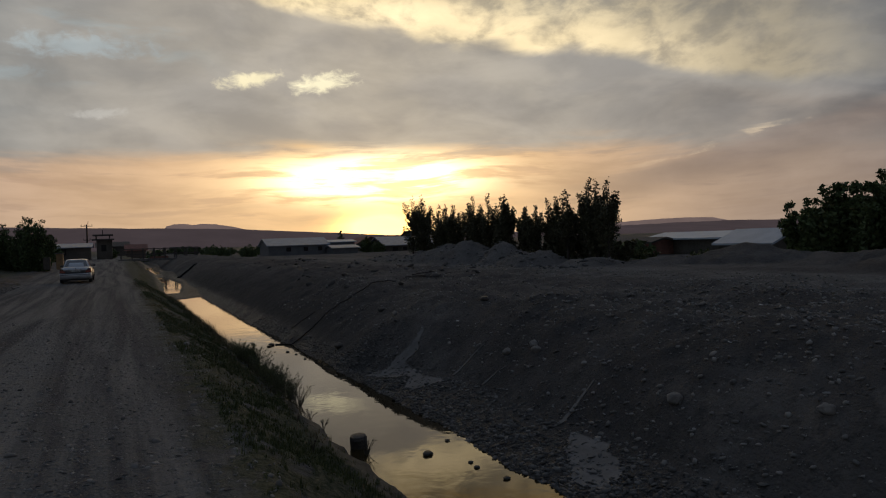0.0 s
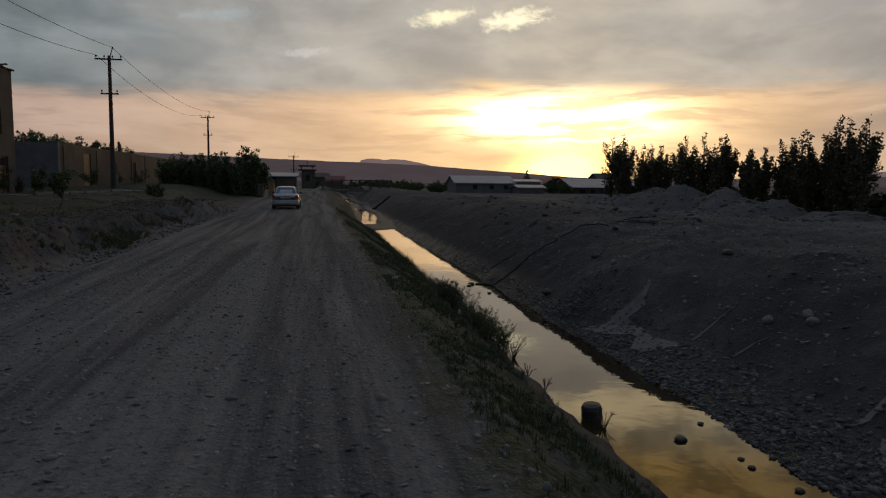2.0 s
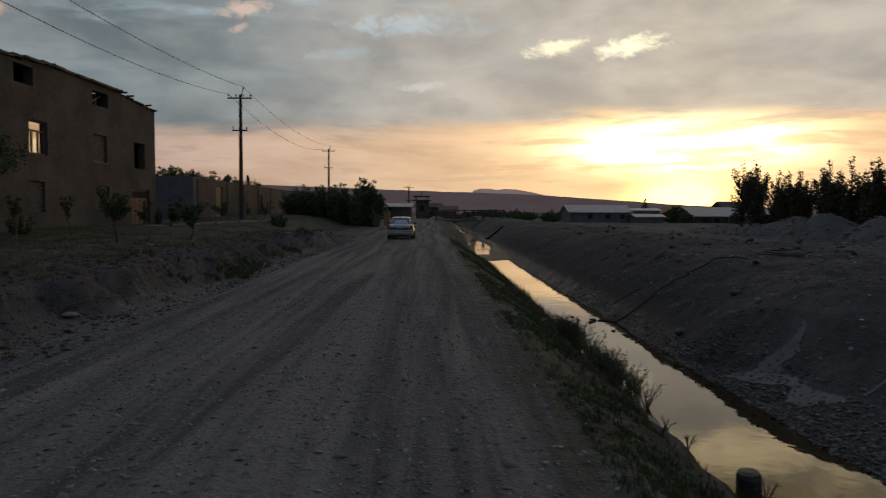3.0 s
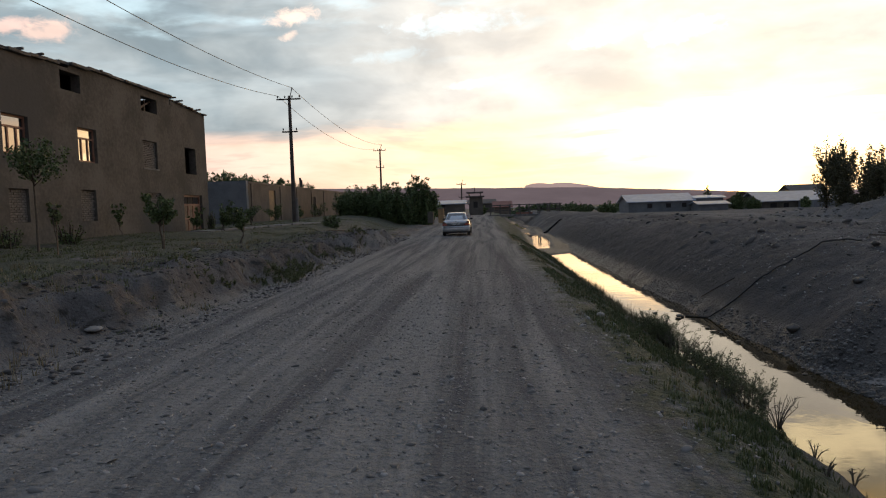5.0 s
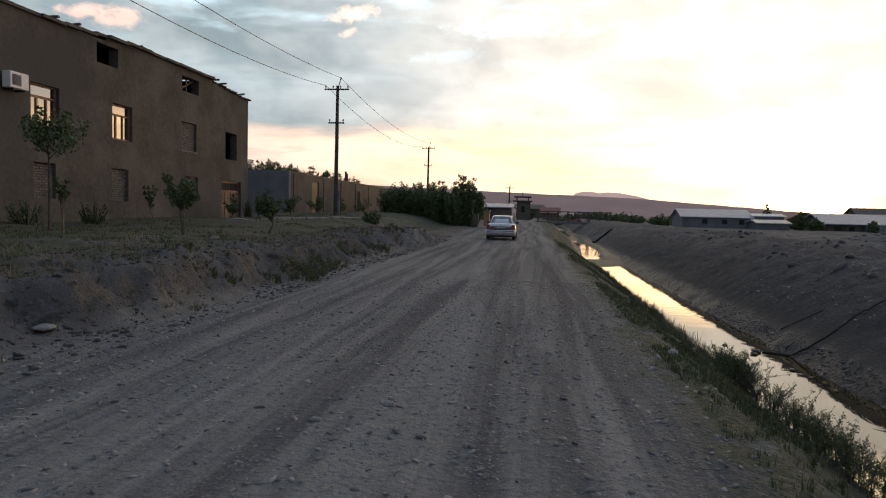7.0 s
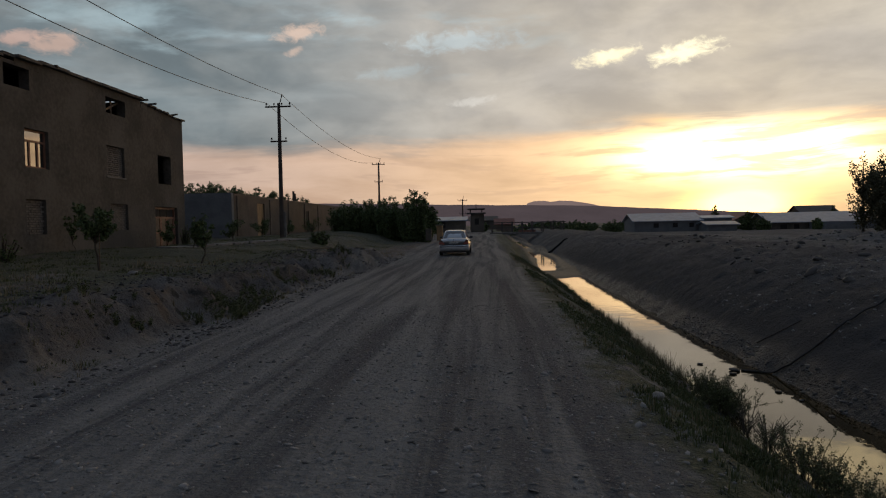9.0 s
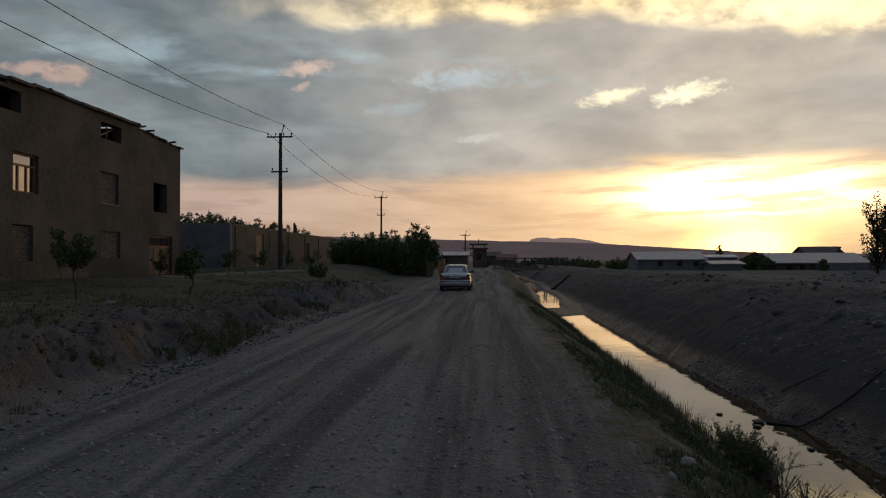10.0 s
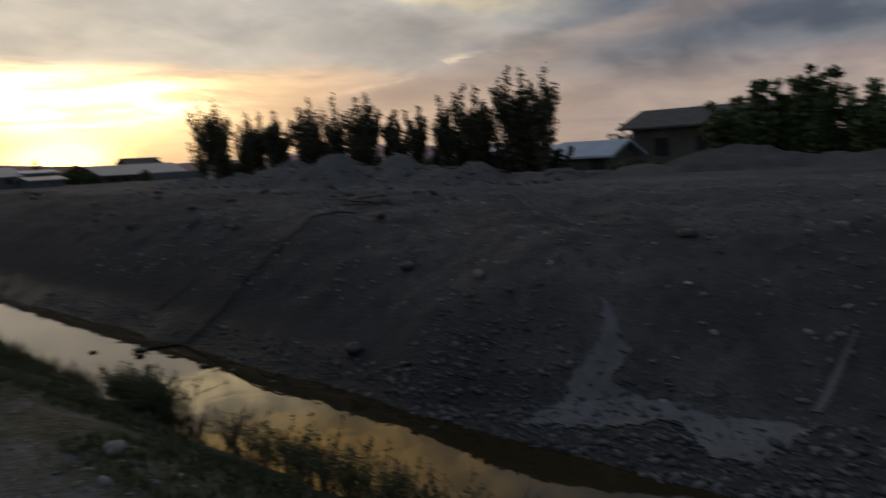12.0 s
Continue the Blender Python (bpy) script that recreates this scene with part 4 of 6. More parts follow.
        for y in (1.22, 2.07, 2.98):
            part("door_gap", boxes((min(s * 0.845, s * 0.8625), max(s * 0.845, s * 0.8625), y, y + 0.012, 0.30, 0.84)), "trim", car)
        for y in (0.86, 3.55):
            w = empty("wheel", pose(s * 0.76, y, 0.305))
            w.parent = car
            ring_ = bmesh.new()
            prof = [(0.195, 0.10), (0.285, 0.10), (0.305, 0.075), (0.308, 0.0), (0.305, -0.075), (0.285, -0.10), (0.195, -0.10)]
            loops = [[ring_.verts.new((x, r * math.cos(t), r * math.sin(t))) for r, x in prof] for t in [2 * math.pi * i / 28 for i in range(28)]]
            for i in range(28):
                for j in range(len(prof)):
                    a, b = loops[i], loops[(i + 1) % 28]
                    ring_.faces.new((a[j], a[(j + 1) % len(prof)], b[(j + 1) % len(prof)], b[j]))
            bmesh.ops.recalc_face_normals(ring_, faces=ring_.faces)
            part("tyre", ring_, "black", w, smooth_faces=True)
            part("rim", tube([(-0.07 * s, 0, 0), (0.075 * s, 0, 0), (0.085 * s, 0, 0)], [0.197, 0.197, 0.12], 20), "chrome", w, "grey steel wheel cover")
            # arch lining with a flat dark ring that stands for the wheel well's shade
            arch = bmesh.new()
            pts = [(0.36 * math.cos(t), 0.36 * math.sin(t)) for t in [math.pi * i / 16 for i in range(17)]]
            outer = [arch.verts.new((s * 0.866, y + a, 0.305 + b)) for a, b in pts]
            inner = [arch.verts.new((s * 0.70, y + a, 0.305 + b)) for a, b in pts]
            o2 = [arch.verts.new((s * 0.866, y + a * 0.8, 0.305 + b * 0.8)) for a, b in pts]
            for i in range(16):
                arch.faces.new((outer[i], outer[i + 1], inner[i + 1], inner[i]))
                arch.faces.new((outer[i], outer[i + 1], o2[i + 1], o2[i]))
            part("wheel_arch", arch, "trim", car)
    # bumpers, boot lid line, plate
    def bumper(y0, y1, sgn, name):
        bm = bmesh.new()
        rows = []
        for z, inset in ((0.27, 0.05), (0.36, 0.0), (0.52, 0.0), (0.575, 0.035)):
            xs_ = [-0.865, -0.845, -0.76, -0.4, 0, 0.4, 0.76, 0.845, 0.865]
            ys_ = [0.50, 0.12, 0.035, 0.0, -0.01, 0.0, 0.035, 0.12, 0.50]
            rows.append([bm.verts.new((x * (1 - inset * 0.15), y0 + sgn * (yy_ + inset), z)) for x, yy_ in zip(xs_, ys_)])
        for a, b in zip(rows, rows[1:]):
            for i in range(8):
                bm.faces.new((a[i], a[i + 1], b[i + 1], b[i]))
        top = [bm.verts.new((v.co.x * 0.97, y0 + sgn * 0.16 if abs(v.co.x) < 0.8 else v.co.y, 0.58)) for v in rows[-1]]
        bot = [bm.verts.new((v.co.x * 0.97, y0 + sgn * 0.18 if abs(v.co.x) < 0.8 else v.co.y, 0.25)) for v in rows[0]]
        for i in range(8):
            bm.faces.new((rows[-1][i], rows[-1][i + 1], top[i + 1], top[i]))
            bm.faces.new((bot[i], bot[i + 1], rows[0][i + 1], rows[0][i]))
        bmesh.ops.recalc_face_normals(bm, faces=bm.faces)
        b = part(name, bm, "paint", car, smooth_faces=True)
        return b

    rear = bumper(0.01, 0, 1, "rear_bumper")
    part("bumper_strip", boxes((-0.77, 0.77, -0.012, 0.05, 0.505, 0.535), bevel=0.008), "trim", rear, "dark bumper strip")
    bumper(4.48, 0, -1, "front_bumper")
    part("underbody", boxes((-0.70, 0.70, 0.25, 4.2, 0.16, 0.30)), "trim", car)
    part("boot_gap", boxes((-0.60, 0.60, 0.078, 0.1, 0.600, 0.608)), "trim", car)
    part("boot_handle", boxes((-0.36, 0.36, 0.055, 0.12, 0.805, 0.83), bevel=0.006), "chrome", car, "bright strip above the number plate")
    part("badge", tube([(0, 0.115, 0.885), (0, 0.085, 0.88)], 0.03, 14), "chrome", car)
    part("boot_lock", tube([(0, 0.11, 0.63), (0, 0.070, 0.63)], 0.018, 10), "trim", car)
    part("exhaust", tube([(-0.50, 0.40, 0.22), (-0.50, 0.02, 0.22)], 0.025, 10), "darkwood", car)
    plate = part("number_plate", boxes((-0.27, 0.27, 0.060, 0.075, 0.665, 0.785), bevel=0.004), "trim", car, "white number plate with dark figures")
    part("plate_face", boxes((-0.258, 0.258, 0.054, 0.0605, 0.677, 0.773)), "plate", plate)
    part("country_mark", boxes((-0.245, -0.185, 0.050, 0.0545, 0.735, 0.757), (-0.235, -0.195, 0.050, 0.0545, 0.690, 0.712)), "trim", plate)
    txt = bpy.data.curves.new("plate_figures", "FONT")
    txt.body, txt.size, txt.extrude, txt.align_x = "8448EB02", 0.105, 0.002, "CENTER"
    t = new("plate_figures", txt)
    t.data.materials.append(M["trim"])
    t.matrix_world = pose(0.035, 0.051, 0.690, 90, 0, 0)
    t.scale = (0.82, 1, 1)
    t.parent = plate
    return car


build_car(pose(-1.5 * SIZE, 41.0 * SIZE, (h(-1.5, 42.5) + 0.005) * SIZE, 0, 0, -0.6))

# ---------------------------------------------------------------- poles, wires
def power_pole(x, y, top, seed, group="power poles along the field"):
    r_ = np.random.default_rng(seed)
    base = h(x, y)
    p = empty("power_pole", pose(x, y, base), label="dark weathered power pole with two crossarms and insulators", category="power pole", group=group)
    hgt = top - base
    part("post", tube([(0, 0, -0.4), (0.01, 0, hgt * 0.5), (0.02, 0, hgt)], [0.16, 0.13, 0.10], 10), "darkwood", p)
    part("footing", tube([(0.17, 0.1, -0.3), (0.17, 0.1, 1.7)], [0.12, 0.11], 8), "concrete", p, "concrete pole stub")
    for z, w, n in ((hgt - 0.30, 0.85, 4), (hgt - 2.55, 0.55, 2)):
        arm = part("crossarm", boxes((-w, w, -0.17, -0.09, z, z + 0.09)), "darkwood", p)
        for i in range(n):
            xx = -w + 0.08 + (2 * w - 0.16) * i / (n - 1)
            part("insulator", tube([(xx, -0.13, z + 0.09), (xx, -0.13, z + 0.16), (xx, -0.13, z + 0.17), (xx, -0.13, z + 0.27), (xx, -0.13, z + 0.30)], [0.015, 0.015, 0.05, 0.045, 0.02], 8), "darkwood", arm)
    part("top_pin", tube([(0.05, 0, hgt - 0.15), (0.22, 0, hgt + 0.42)], [0.035, 0.03], 6), "darkwood", p)
    part("insulator", tube([(0.22, 0, hgt + 0.42), (0.235, 0, hgt + 0.46), (0.25, 0, hgt + 0.58)], [0.03, 0.06, 0.03], 8), "darkwood", p)
    return p


POLES = [(-13.25, 7.0, 9.6), (-13.25, 51.2, 9.75), (-13.6, 95.3, 9.9)]
for i, (x, y, t) in enumerate(POLES):
    power_pole(x, y, t, i)
power_pole(-3.7, 124.0, 6.0, 9)


def wire(a, b, sag, r=0.016):
    a, b = Vector(a), Vector(b)
    pts = [a.lerp(b, i / 18) - Vector((0, 0, sag * 4 * (i / 18) * (1 - i / 18))) for i in range(19)]
    w = part("power_line", tube(pts, r, 5), "cable")
    return tagged(w, "thin dark power line sagging between poles", "cable", group="power lines")


for (x0, y0, t0), (x1, y1, t1) in zip(POLES, POLES[1:]):
    for dx, dz, sag in ((-0.75, 0.0, 1.2), (0.25, 0.53, 0.95)):
        wire((x0 + dx, y0 - 0.13, t0 + dz), (x1 + dx, y1 - 0.13, t1 + dz), sag)

# ---------------------------------------------------------------- bridge
bridge = empty("footbridge", label="low road bridge with old pipe railings over the canal", category="bridge")
BY = 95.0
part("deck", boxes((0.7, 10.4, BY, BY + 3.2, 0.22, 0.50)), "concrete", bridge)
part("abutment", boxes((0.6, 2.6, BY + 0.05, BY + 3.15, -1.3, 0.216)), "concrete", bridge)
part("abutment", boxes((8.6, 10.4, BY + 0.05, BY + 3.15, -1.3, 0.216)), "concrete", bridge)
for y in (BY + 0.05, BY + 3.0):
    for x in np.linspace(1.0, 10.1, 8):
        part("rail_post", boxes((x - 0.07, x + 0.07, y, y + 0.12, 0.502, 1.86)), "rail", bridge)
    for z in (1.02, 1.70):
        part("rail", boxes((0.7, 10.4, y + 0.03, y + 0.09, z, z + 0.11)), "rail", bridge)
part("plank", boxes((4.4, 6.6, BY + 0.9, BY + 1.3, 0.502, 0.75)), "brickred", bridge, "reddish plank lying on the bridge")
weir = empty("canal_wing_wall", label="dark slanting pipe wall beside the canal pools", category="wall")
line = [(4.7 + 0.135 * i, 62.0 + 0.25 * i) for i in range(4, 19)]
part("pipe", tube([(x, y, h(x, y) + 0.02) for x, y in line], 0.13, 10), "pipe_black", weir)


# ---------------------------------------------------------------- houses and sheds in the distance
def gabled(name, x0, x1, y0, y1, z0, eave, ridge, wall, roof, label, along="x", category="house", over=0.4, windows=()):
    t = empty(name, label=label, category=category)
    part("wall", boxes((x0, x1, y0, y1, z0, eave)), wall, t)
    bm = bmesh.new()
    if along == "x":
        prof = [(y0 - over, eave - 0.08), ((y0 + y1) / 2, ridge), (y1 + over, eave - 0.08)]
        ends = (x0 - over, x1 + over)
        mk = lambda e, p, d: (e, p[0], p[1] + d)
    else:
        prof = [(x0 - over, eave - 0.08), ((x0 + x1) / 2, ridge), (x1 + over, eave - 0.08)]
        ends = (y0 - over, y1 + over)
        mk = lambda e, p, d: (p[0], e, p[1] + d)
    rings = [[bm.verts.new(mk(e, p, 0.12)) for p in prof] + [bm.verts.new(mk(e, p, 0.0)) for p in prof[::-1]] for e in ends]
    for i in range(6):
        bm.faces.new((rings[0][i], rings[0][(i + 1) % 6], rings[1][(i + 1) % 6], rings[1][i]))
    bm.faces.new(rings[0])
    bm.faces.new(rings[1])
    bmesh.ops.recalc_face_normals(bm, faces=bm.faces)
    part("roof", bm, roof, t)
    for e in ((x0, x1) if along == "x" else (y0, y1)):
        g = bmesh.new()
        if along == "x":
            g.faces.new([g.verts.new(p) for p in ((e, y0, eave), (e, y1, eave), (e, (y0 + y1) / 2, ridge))])
        else:
            g.faces.new([g.verts.new(p) for p in ((x0, e, eave), (x1, e, eave), ((x0 + x1) / 2, e, ridge))])
        part("gable", g, wall, t)
    for a, b_, za, zb, face in windows:
        if face == "y":
            part("window", boxes((a, b_, y0 - 0.03, y0 + 0.05, za, zb)), "dark", t)
        else:
            part("window", boxes((x0 - 0.03, x0 + 0.05, a, b_, za, zb)), "dark", t)
    return t


gabled("long_shed", 24.0, 34.4, 118.0, 126.0, -0.2, 1.55, 2.75, "block", "zinc", "long grey shed with a low pale sheet roof", windows=((27, 27.8, 0.5, 1.2, "y"), (30, 30.8, 0.5, 1.2, "y"), (32.6, 33.3, 0.5, 1.2, "y")))
gabled("shed", 34.9, 39.4, 118.5, 123.0, -0.3, 1.9, 2.2, "block", "blueroof", "small shed with a bright sheet roof", windows=((36, 37, 0.5, 1.2, "y"),))
gabled("lean_to", 34.0, 38.4, 113.5, 117.9, -0.4, 0.85, 1.25, "block", "zinc", "low lean-to with a grey sheet roof before the shed", category="shed")
gabled("pale_roofed_house", 45.2, 58.6, 117.5, 126.5, -0.8, 0.95, 2.45, "plaster", "zinc", "long low house under a wide pale sheet roof", over=0.6, windows=((46.5, 47.5, -0.1, 0.6, "y"), (48.6, 49.4, -0.1, 0.6, "y")))
yardb = empty("yard_fence", label="grey block fence before the pale-roofed house", category="fence")
part("panel", boxes((50.8, 60.0, 112.0, 112.3, -0.8, 0.95)), "block", yardb)
part("panel", boxes((50.8, 51.1, 112.3, 117.4, -0.8, 0.95)), "block", yardb)
gabled("house", 56.5, 62.5, 132.0, 138.0, -0.3, 2.3, 3.7, "claywall", "roofing", "low house with a dark hipped roof")
gabled("red_roofed_house", 45.0, 50.5, 133.0, 140.0, -0.4, 1.4, 2.75, "claywall", "brickred", "house with a rusty red roof behind trees", along="y")
gabled("pale_roofed_house", 34.4, 38.0, 27.2, 30.8, -0.4, 0.85, 1.62, "plaster", "blueroof", "low house under a pale blue-grey sheet roof", along="y", windows=((27.5, 28.3, 0.0, 0.7, "x"),))
gabled("pale_roofed_shed", 37.0, 41.0, 32.0, 40.0, -0.4, 1.2, 1.55, "plaster", "blueroof", "long low shed with a pale flat sheet roof", along="y")
gabled("brick_hut", 35.0, 37.0, 37.5, 40.5, -0.4, 1.0, 1.25, "brickred", "roofing", "small dark red hut behind the poplars", along="y")
gabled("clay_house", 41.0, 47.0, 19.5, 29.0, -0.6, 2.35, 3.45, "plaster", "roofing", "clay house with a dark overhanging roof behind bushes", along="y", over=0.7, windows=((26.6, 27.5, 0.6, 1.7, "x"), (24.0, 24.9, 0.6, 1.7, "x")))
gabled("roadside_house", -8.5, -3.0, 112.0, 118.0, 0.3, 2.3, 2.8, "plaster", "zinc", "roadside house with a pale flat roof beyond the bushes", windows=((-9, -8, 1.2, 2.2, "y"), (-7, -6, 1.2, 2.2, "y")))
gabled("red_roofed_house", 2.2, 5.4, 138.0, 142.0, 0.1, 1.6, 2.6, "claywall", "brickred", "small house with a rusty red roof beyond the bridge")
gabled("house", 11.5, 15.0, 160.0, 164.0, 0.0, 1.1, 1.9, "claywall", "roofing", "distant low house among trees")
gabled("house", -3.5, 3.0, 175.0, 182.0, 0.0, 2.6, 3.6, "plaster", "roofing", "distant house at the end of the road")
tower = empty("roadside_shelter", label="small brown roadside house with a two-tier flat canopy", category="shelter")
part("wall", wall_mesh(-0.05, 2.2, 119.0, 122.0, 0.3, 3.35, []), "plaster", tower)
part("window", boxes((-1.6, -0.9, 118.97, 119.05, 1.6, 2.6)), "dark", tower)
for z, x0, x1 in ((3.354, -2.9, 0.25), (4.05, -2.75, 0.1)):
    part("canopy", boxes((x0, x1, 118.4, 122.4, z, z + 0.2), bevel=0.03), "roofing", tower)
for x, y in ((-2.3, 119), (-0.4, 119), (-2.3, 121.8), (-0.4, 121.8)):
    part("post", boxes((x - 0.07, x + 0.07, y - 0.07, y + 0.07, 3.556, 4.048)), "darkwood", tower)
part("mast", tube([(-1.35, 120, 4.25), (-1.35, 120, 5.0)], 0.06, 6), "darkwood", tower)
gate = empty("gate_pier", label="pale gate pier beside the roadside bushes", category="gate pier")
part("pier", boxes((-3.9, -3.4, 63.0, 63.5, 0.3, 1.55), bevel=0.02), "yellow", gate)
part("cap", boxes((-3.98, -3.32, 62.92, 63.58, 1.555, 1.63)), "concrete", gate)
part("pier", boxes((-4.9, -4.4, 64.0, 64.5, 0.3, 1.3), bevel=0.02), "plaster", gate)


# ---------------------------------------------------------------- trees and bushes
def leaf_cloud(centres, radii, count, size, rng_, squash=1.0):
    """Rhombic leaves scattered through clumps; returns vertices and quads."""
    pick = rng_.choice(len(centres), count, p=radii**2 / np.sum(radii**2))
    d = rng_.normal(size=(count, 3))
    d /= np.linalg.norm(d, axis=1)[:, None]
    r = radii[pick] * rng_.random(count) ** 0.45
    c = centres[pick] + d * r[:, None] * np.array([1, 1, squash])
    u = rng_.normal(size=(count, 3))
    u /= np.linalg.norm(u, axis=1)[:, None]
    w = np.cross(u, rng_.normal(size=(count, 3)))
    w /= np.linalg.norm(w, axis=1)[:, None]
    s = size * rng_.uniform(0.6, 1.4, count)[:, None]
    v = np.stack([c - u * s, c + w * s * 0.55, c + u * s, c - w * s * 0.55], 1).reshape(-1, 3)
    return v, np.arange(count * 4).reshape(-1, 4)


def poplar(x, y, top, seed):
    rng_ = np.random.default_rng(seed)
    base = h(x, y)
    t = empty("poplar", pose(x, y, base), label="slim dark poplar tree in a row behind spoil heaps", category="tree", group="row of poplars")
    hh = top - base
    part("trunk", tube([(0, 0, -0.1), (0.02, 0.01, hh * 0.5), (0, 0, hh * 0.92)], [0.07, 0.045, 0.012], 6), "darkwood", t)
    limbs = bmesh.new()
    cs, rs = [], []
    for i in range(13):
        a, z0 = rng_.uniform(0, 6.28), hh * rng_.uniform(0.05, 0.55)
        ln = hh * rng_.uniform(0.25, 0.42)
        reach = hh * rng_.uniform(0.07, 0.14) + 0.10
        z1 = min(z0 + ln, hh * rng_.uniform(0.8, 0.97))
        e = Vector((math.cos(a) * reach, math.sin(a) * reach, z1))
        tube([(0, 0, z0), (e.x * 0.6, e.y * 0.6, z0 * 0.55 + z1 * 0.45), e], [0.022, 0.015, 0.006], 4, limbs)
        for f in (0.25, 0.45, 0.62, 0.8, 0.97):
            cs.append((e.x * min(1, f * 1.3), e.y * min(1, f * 1.3), z0 + (z1 - z0) * f))
            rs.append(hh * (0.078 - 0.040 * f))
    for f in np.linspace(0.55, 0.98, 7):
        cs.append((rng_.uniform(-0.05, 0.05), rng_.uniform(-0.05, 0.05), hh * f))
        rs.append(hh * (0.105 - 0.070 * f))
    part("limb", limbs, "darkwood", t)
    v, f = leaf_cloud(np.array(cs), np.array(rs) * 1.12, 3300, 0.052, rng_, 1.6)
    arrays_object("crown", v, f, "poplar", t)


for i, (y, top) in enumerate([(39.0, 4.35), (38.0, 4.3), (36.9, 3.95), (35.6, 3.6), (34.2, 3.62), (33.0, 3.5), (31.9, 3.55), (30.6, 3.75), (29.6, 3.8), (28.3, 3.6), (27.5, 3.6), (26.5, 3.0), (25.1, 3.0), (24.2, 3.2), (23.5, 3.5), (22.6, 3.35), (21.7, 3.85), (21.1, 3.75), (20.2, 3.68)]):
    poplar(17.1 + 0.25 * math.sin(i * 2.4), y, top, 100 + i)
for i, (y, top) in enumerate([(38.5, 4.0), (36.2, 3.4), (33.6, 3.1), (31.2, 3.3), (29.0, 3.3), (27.0, 3.0), (24.6, 2.7), (23.0, 3.0), (21.4, 3.2)]):
    poplar(17.7 + 0.2 * math.sin(i * 1.9), y, top, 150 + i)


def bush(x, y, rx, ry, top, seed, leaves, size, label, name="bush", mat="leaf", low=0.0, lumps=26, group=""):
    rng_ = np.random.default_rng(seed)
    base = h(x, y)
    hh = top - base
    t = empty(name, pose(x, y, base), label=label, category="bush", group=group)
    stems = bmesh.new()
    cs, rs = [], []
    for i in range(lumps):
        a, q = rng_.uniform(0, 6.28), math.sqrt(rng_.random())
        px_, py_ = math.cos(a) * q * rx * 0.85, math.sin(a) * q * ry * 0.85
        cap = (1 - 0.45 * q**2) * hh * rng_.uniform(0.72, 1.0)
        tube([(px_ * 0.35, py_ * 0.35, -0.05), (px_ * 0.7, py_ * 0.7, cap * 0.45), (px_, py_, cap * 0.96)], [0.05, 0.03, 0.01], 4, stems)
        for f in np.arange(max(low, 0.12), 1.0, 0.17):
            cs.append((px_ * (0.5 + 0.5 * f), py_ * (0.5 + 0.5 * f), cap * f))
            rs.append(min(rx, ry, hh) * rng_.uniform(0.13, 0.25) * (1.15 - 0.6 * f))
    part("trunk", stems, "darkwood", t)
    v, f = leaf_cloud(np.array(cs), np.array(rs), leaves, size, rng_)
    arrays_object("crown", v, f, mat, t)
    return t


BIG = "dense dark green bush with uneven crown"
bush(24.6, 17.0, 1.9, 1.9, 3.6, 31, 21000, 0.085, "large dark leafy bush behind the far bank track", group="bushes behind the track")
bush(24.8, 15.2, 2.0, 2.0, 3.95, 32, 21000, 0.085, "large dark leafy bush behind the far bank track", group="bushes behind the track")
bush(24.4, 13.2, 2.1, 2.1, 3.2, 33, 21000, 0.085, "large dark leafy bush behind the far bank track", group="bushes behind the track")
bush(24.4, 10.9, 2.1, 2.2, 2.9, 34, 17000, 0.085, "large dark leafy bush behind the far bank track", group="bushes behind the track")
bush(24.0, 8.2, 2.1, 2.2, 2.7, 35, 15000, 0.085, "large dark leafy bush behind the far bank track", group="bushes behind the track")
bush(21.5, 19.6, 1.2, 1.2, 1.05, 36, 1800, 0.07, "low green weeds among spoil heaps", mat="reed")
bush(20.0, 22.5, 1.2, 1.8, 1.1, 37, 1800, 0.07, "low green weeds among spoil heaps", mat="reed")
for i, y in enumerate(np.arange(20.6, 39.5, 1.9)):
    bush(17.6 + 0.3 * math.sin(i * 3), y, 0.8, 1.5, 1.7 + 0.25 * math.sin(i * 1.7), 60 + i, 3600, 0.055, "leafy undergrowth at the foot of the poplars", mat="poplar", lumps=14, group="undergrowth below the poplars")
bush(-12.8, 72.0, 2.9, 2.6, 4.2, 41, 24000, 0.085, BIG, lumps=60, group="roadside bushes")
bush(-10.0, 71.0, 2.7, 2.4, 4.4, 42, 24000, 0.085, BIG, lumps=60, group="roadside bushes")
bush(-8.1, 69.0, 2.5, 2.3, 4.45, 43, 24000, 0.085, BIG, lumps=60, group="roadside bushes")
bush(-5.9, 66.5, 2.1, 2.2, 5.05, 44, 24000, 0.085, "tall dark green roadside bush with uneven crown", lumps=60, group="roadside bushes")
bush(-9.4, 45.5, 0.7, 0.8, 1.5, 45, 1300, 0.06, "young dark bush on the field edge", low=0.1)
for i, (x, y, top) in enumerate([(-23.0, 55.5, 5.9), (-21.2, 56.0, 5.3), (-20.4, 57.5, 5.2), (-20.6, 60, 5.3), (-20.8, 63, 5.4), (-20.6, 66, 5.4), (-20.8, 69, 5.5), (-20.4, 73, 5.4), (-20.5, 77, 5.4), (-20.5, 82, 5.4)]):
    bush(x, y, 1.9, 2.5, top, 80 + i, 13000, 0.085, "leafy tree crown showing above the yard wall", lumps=90, group="trees behind the yard wall", low=0.45)
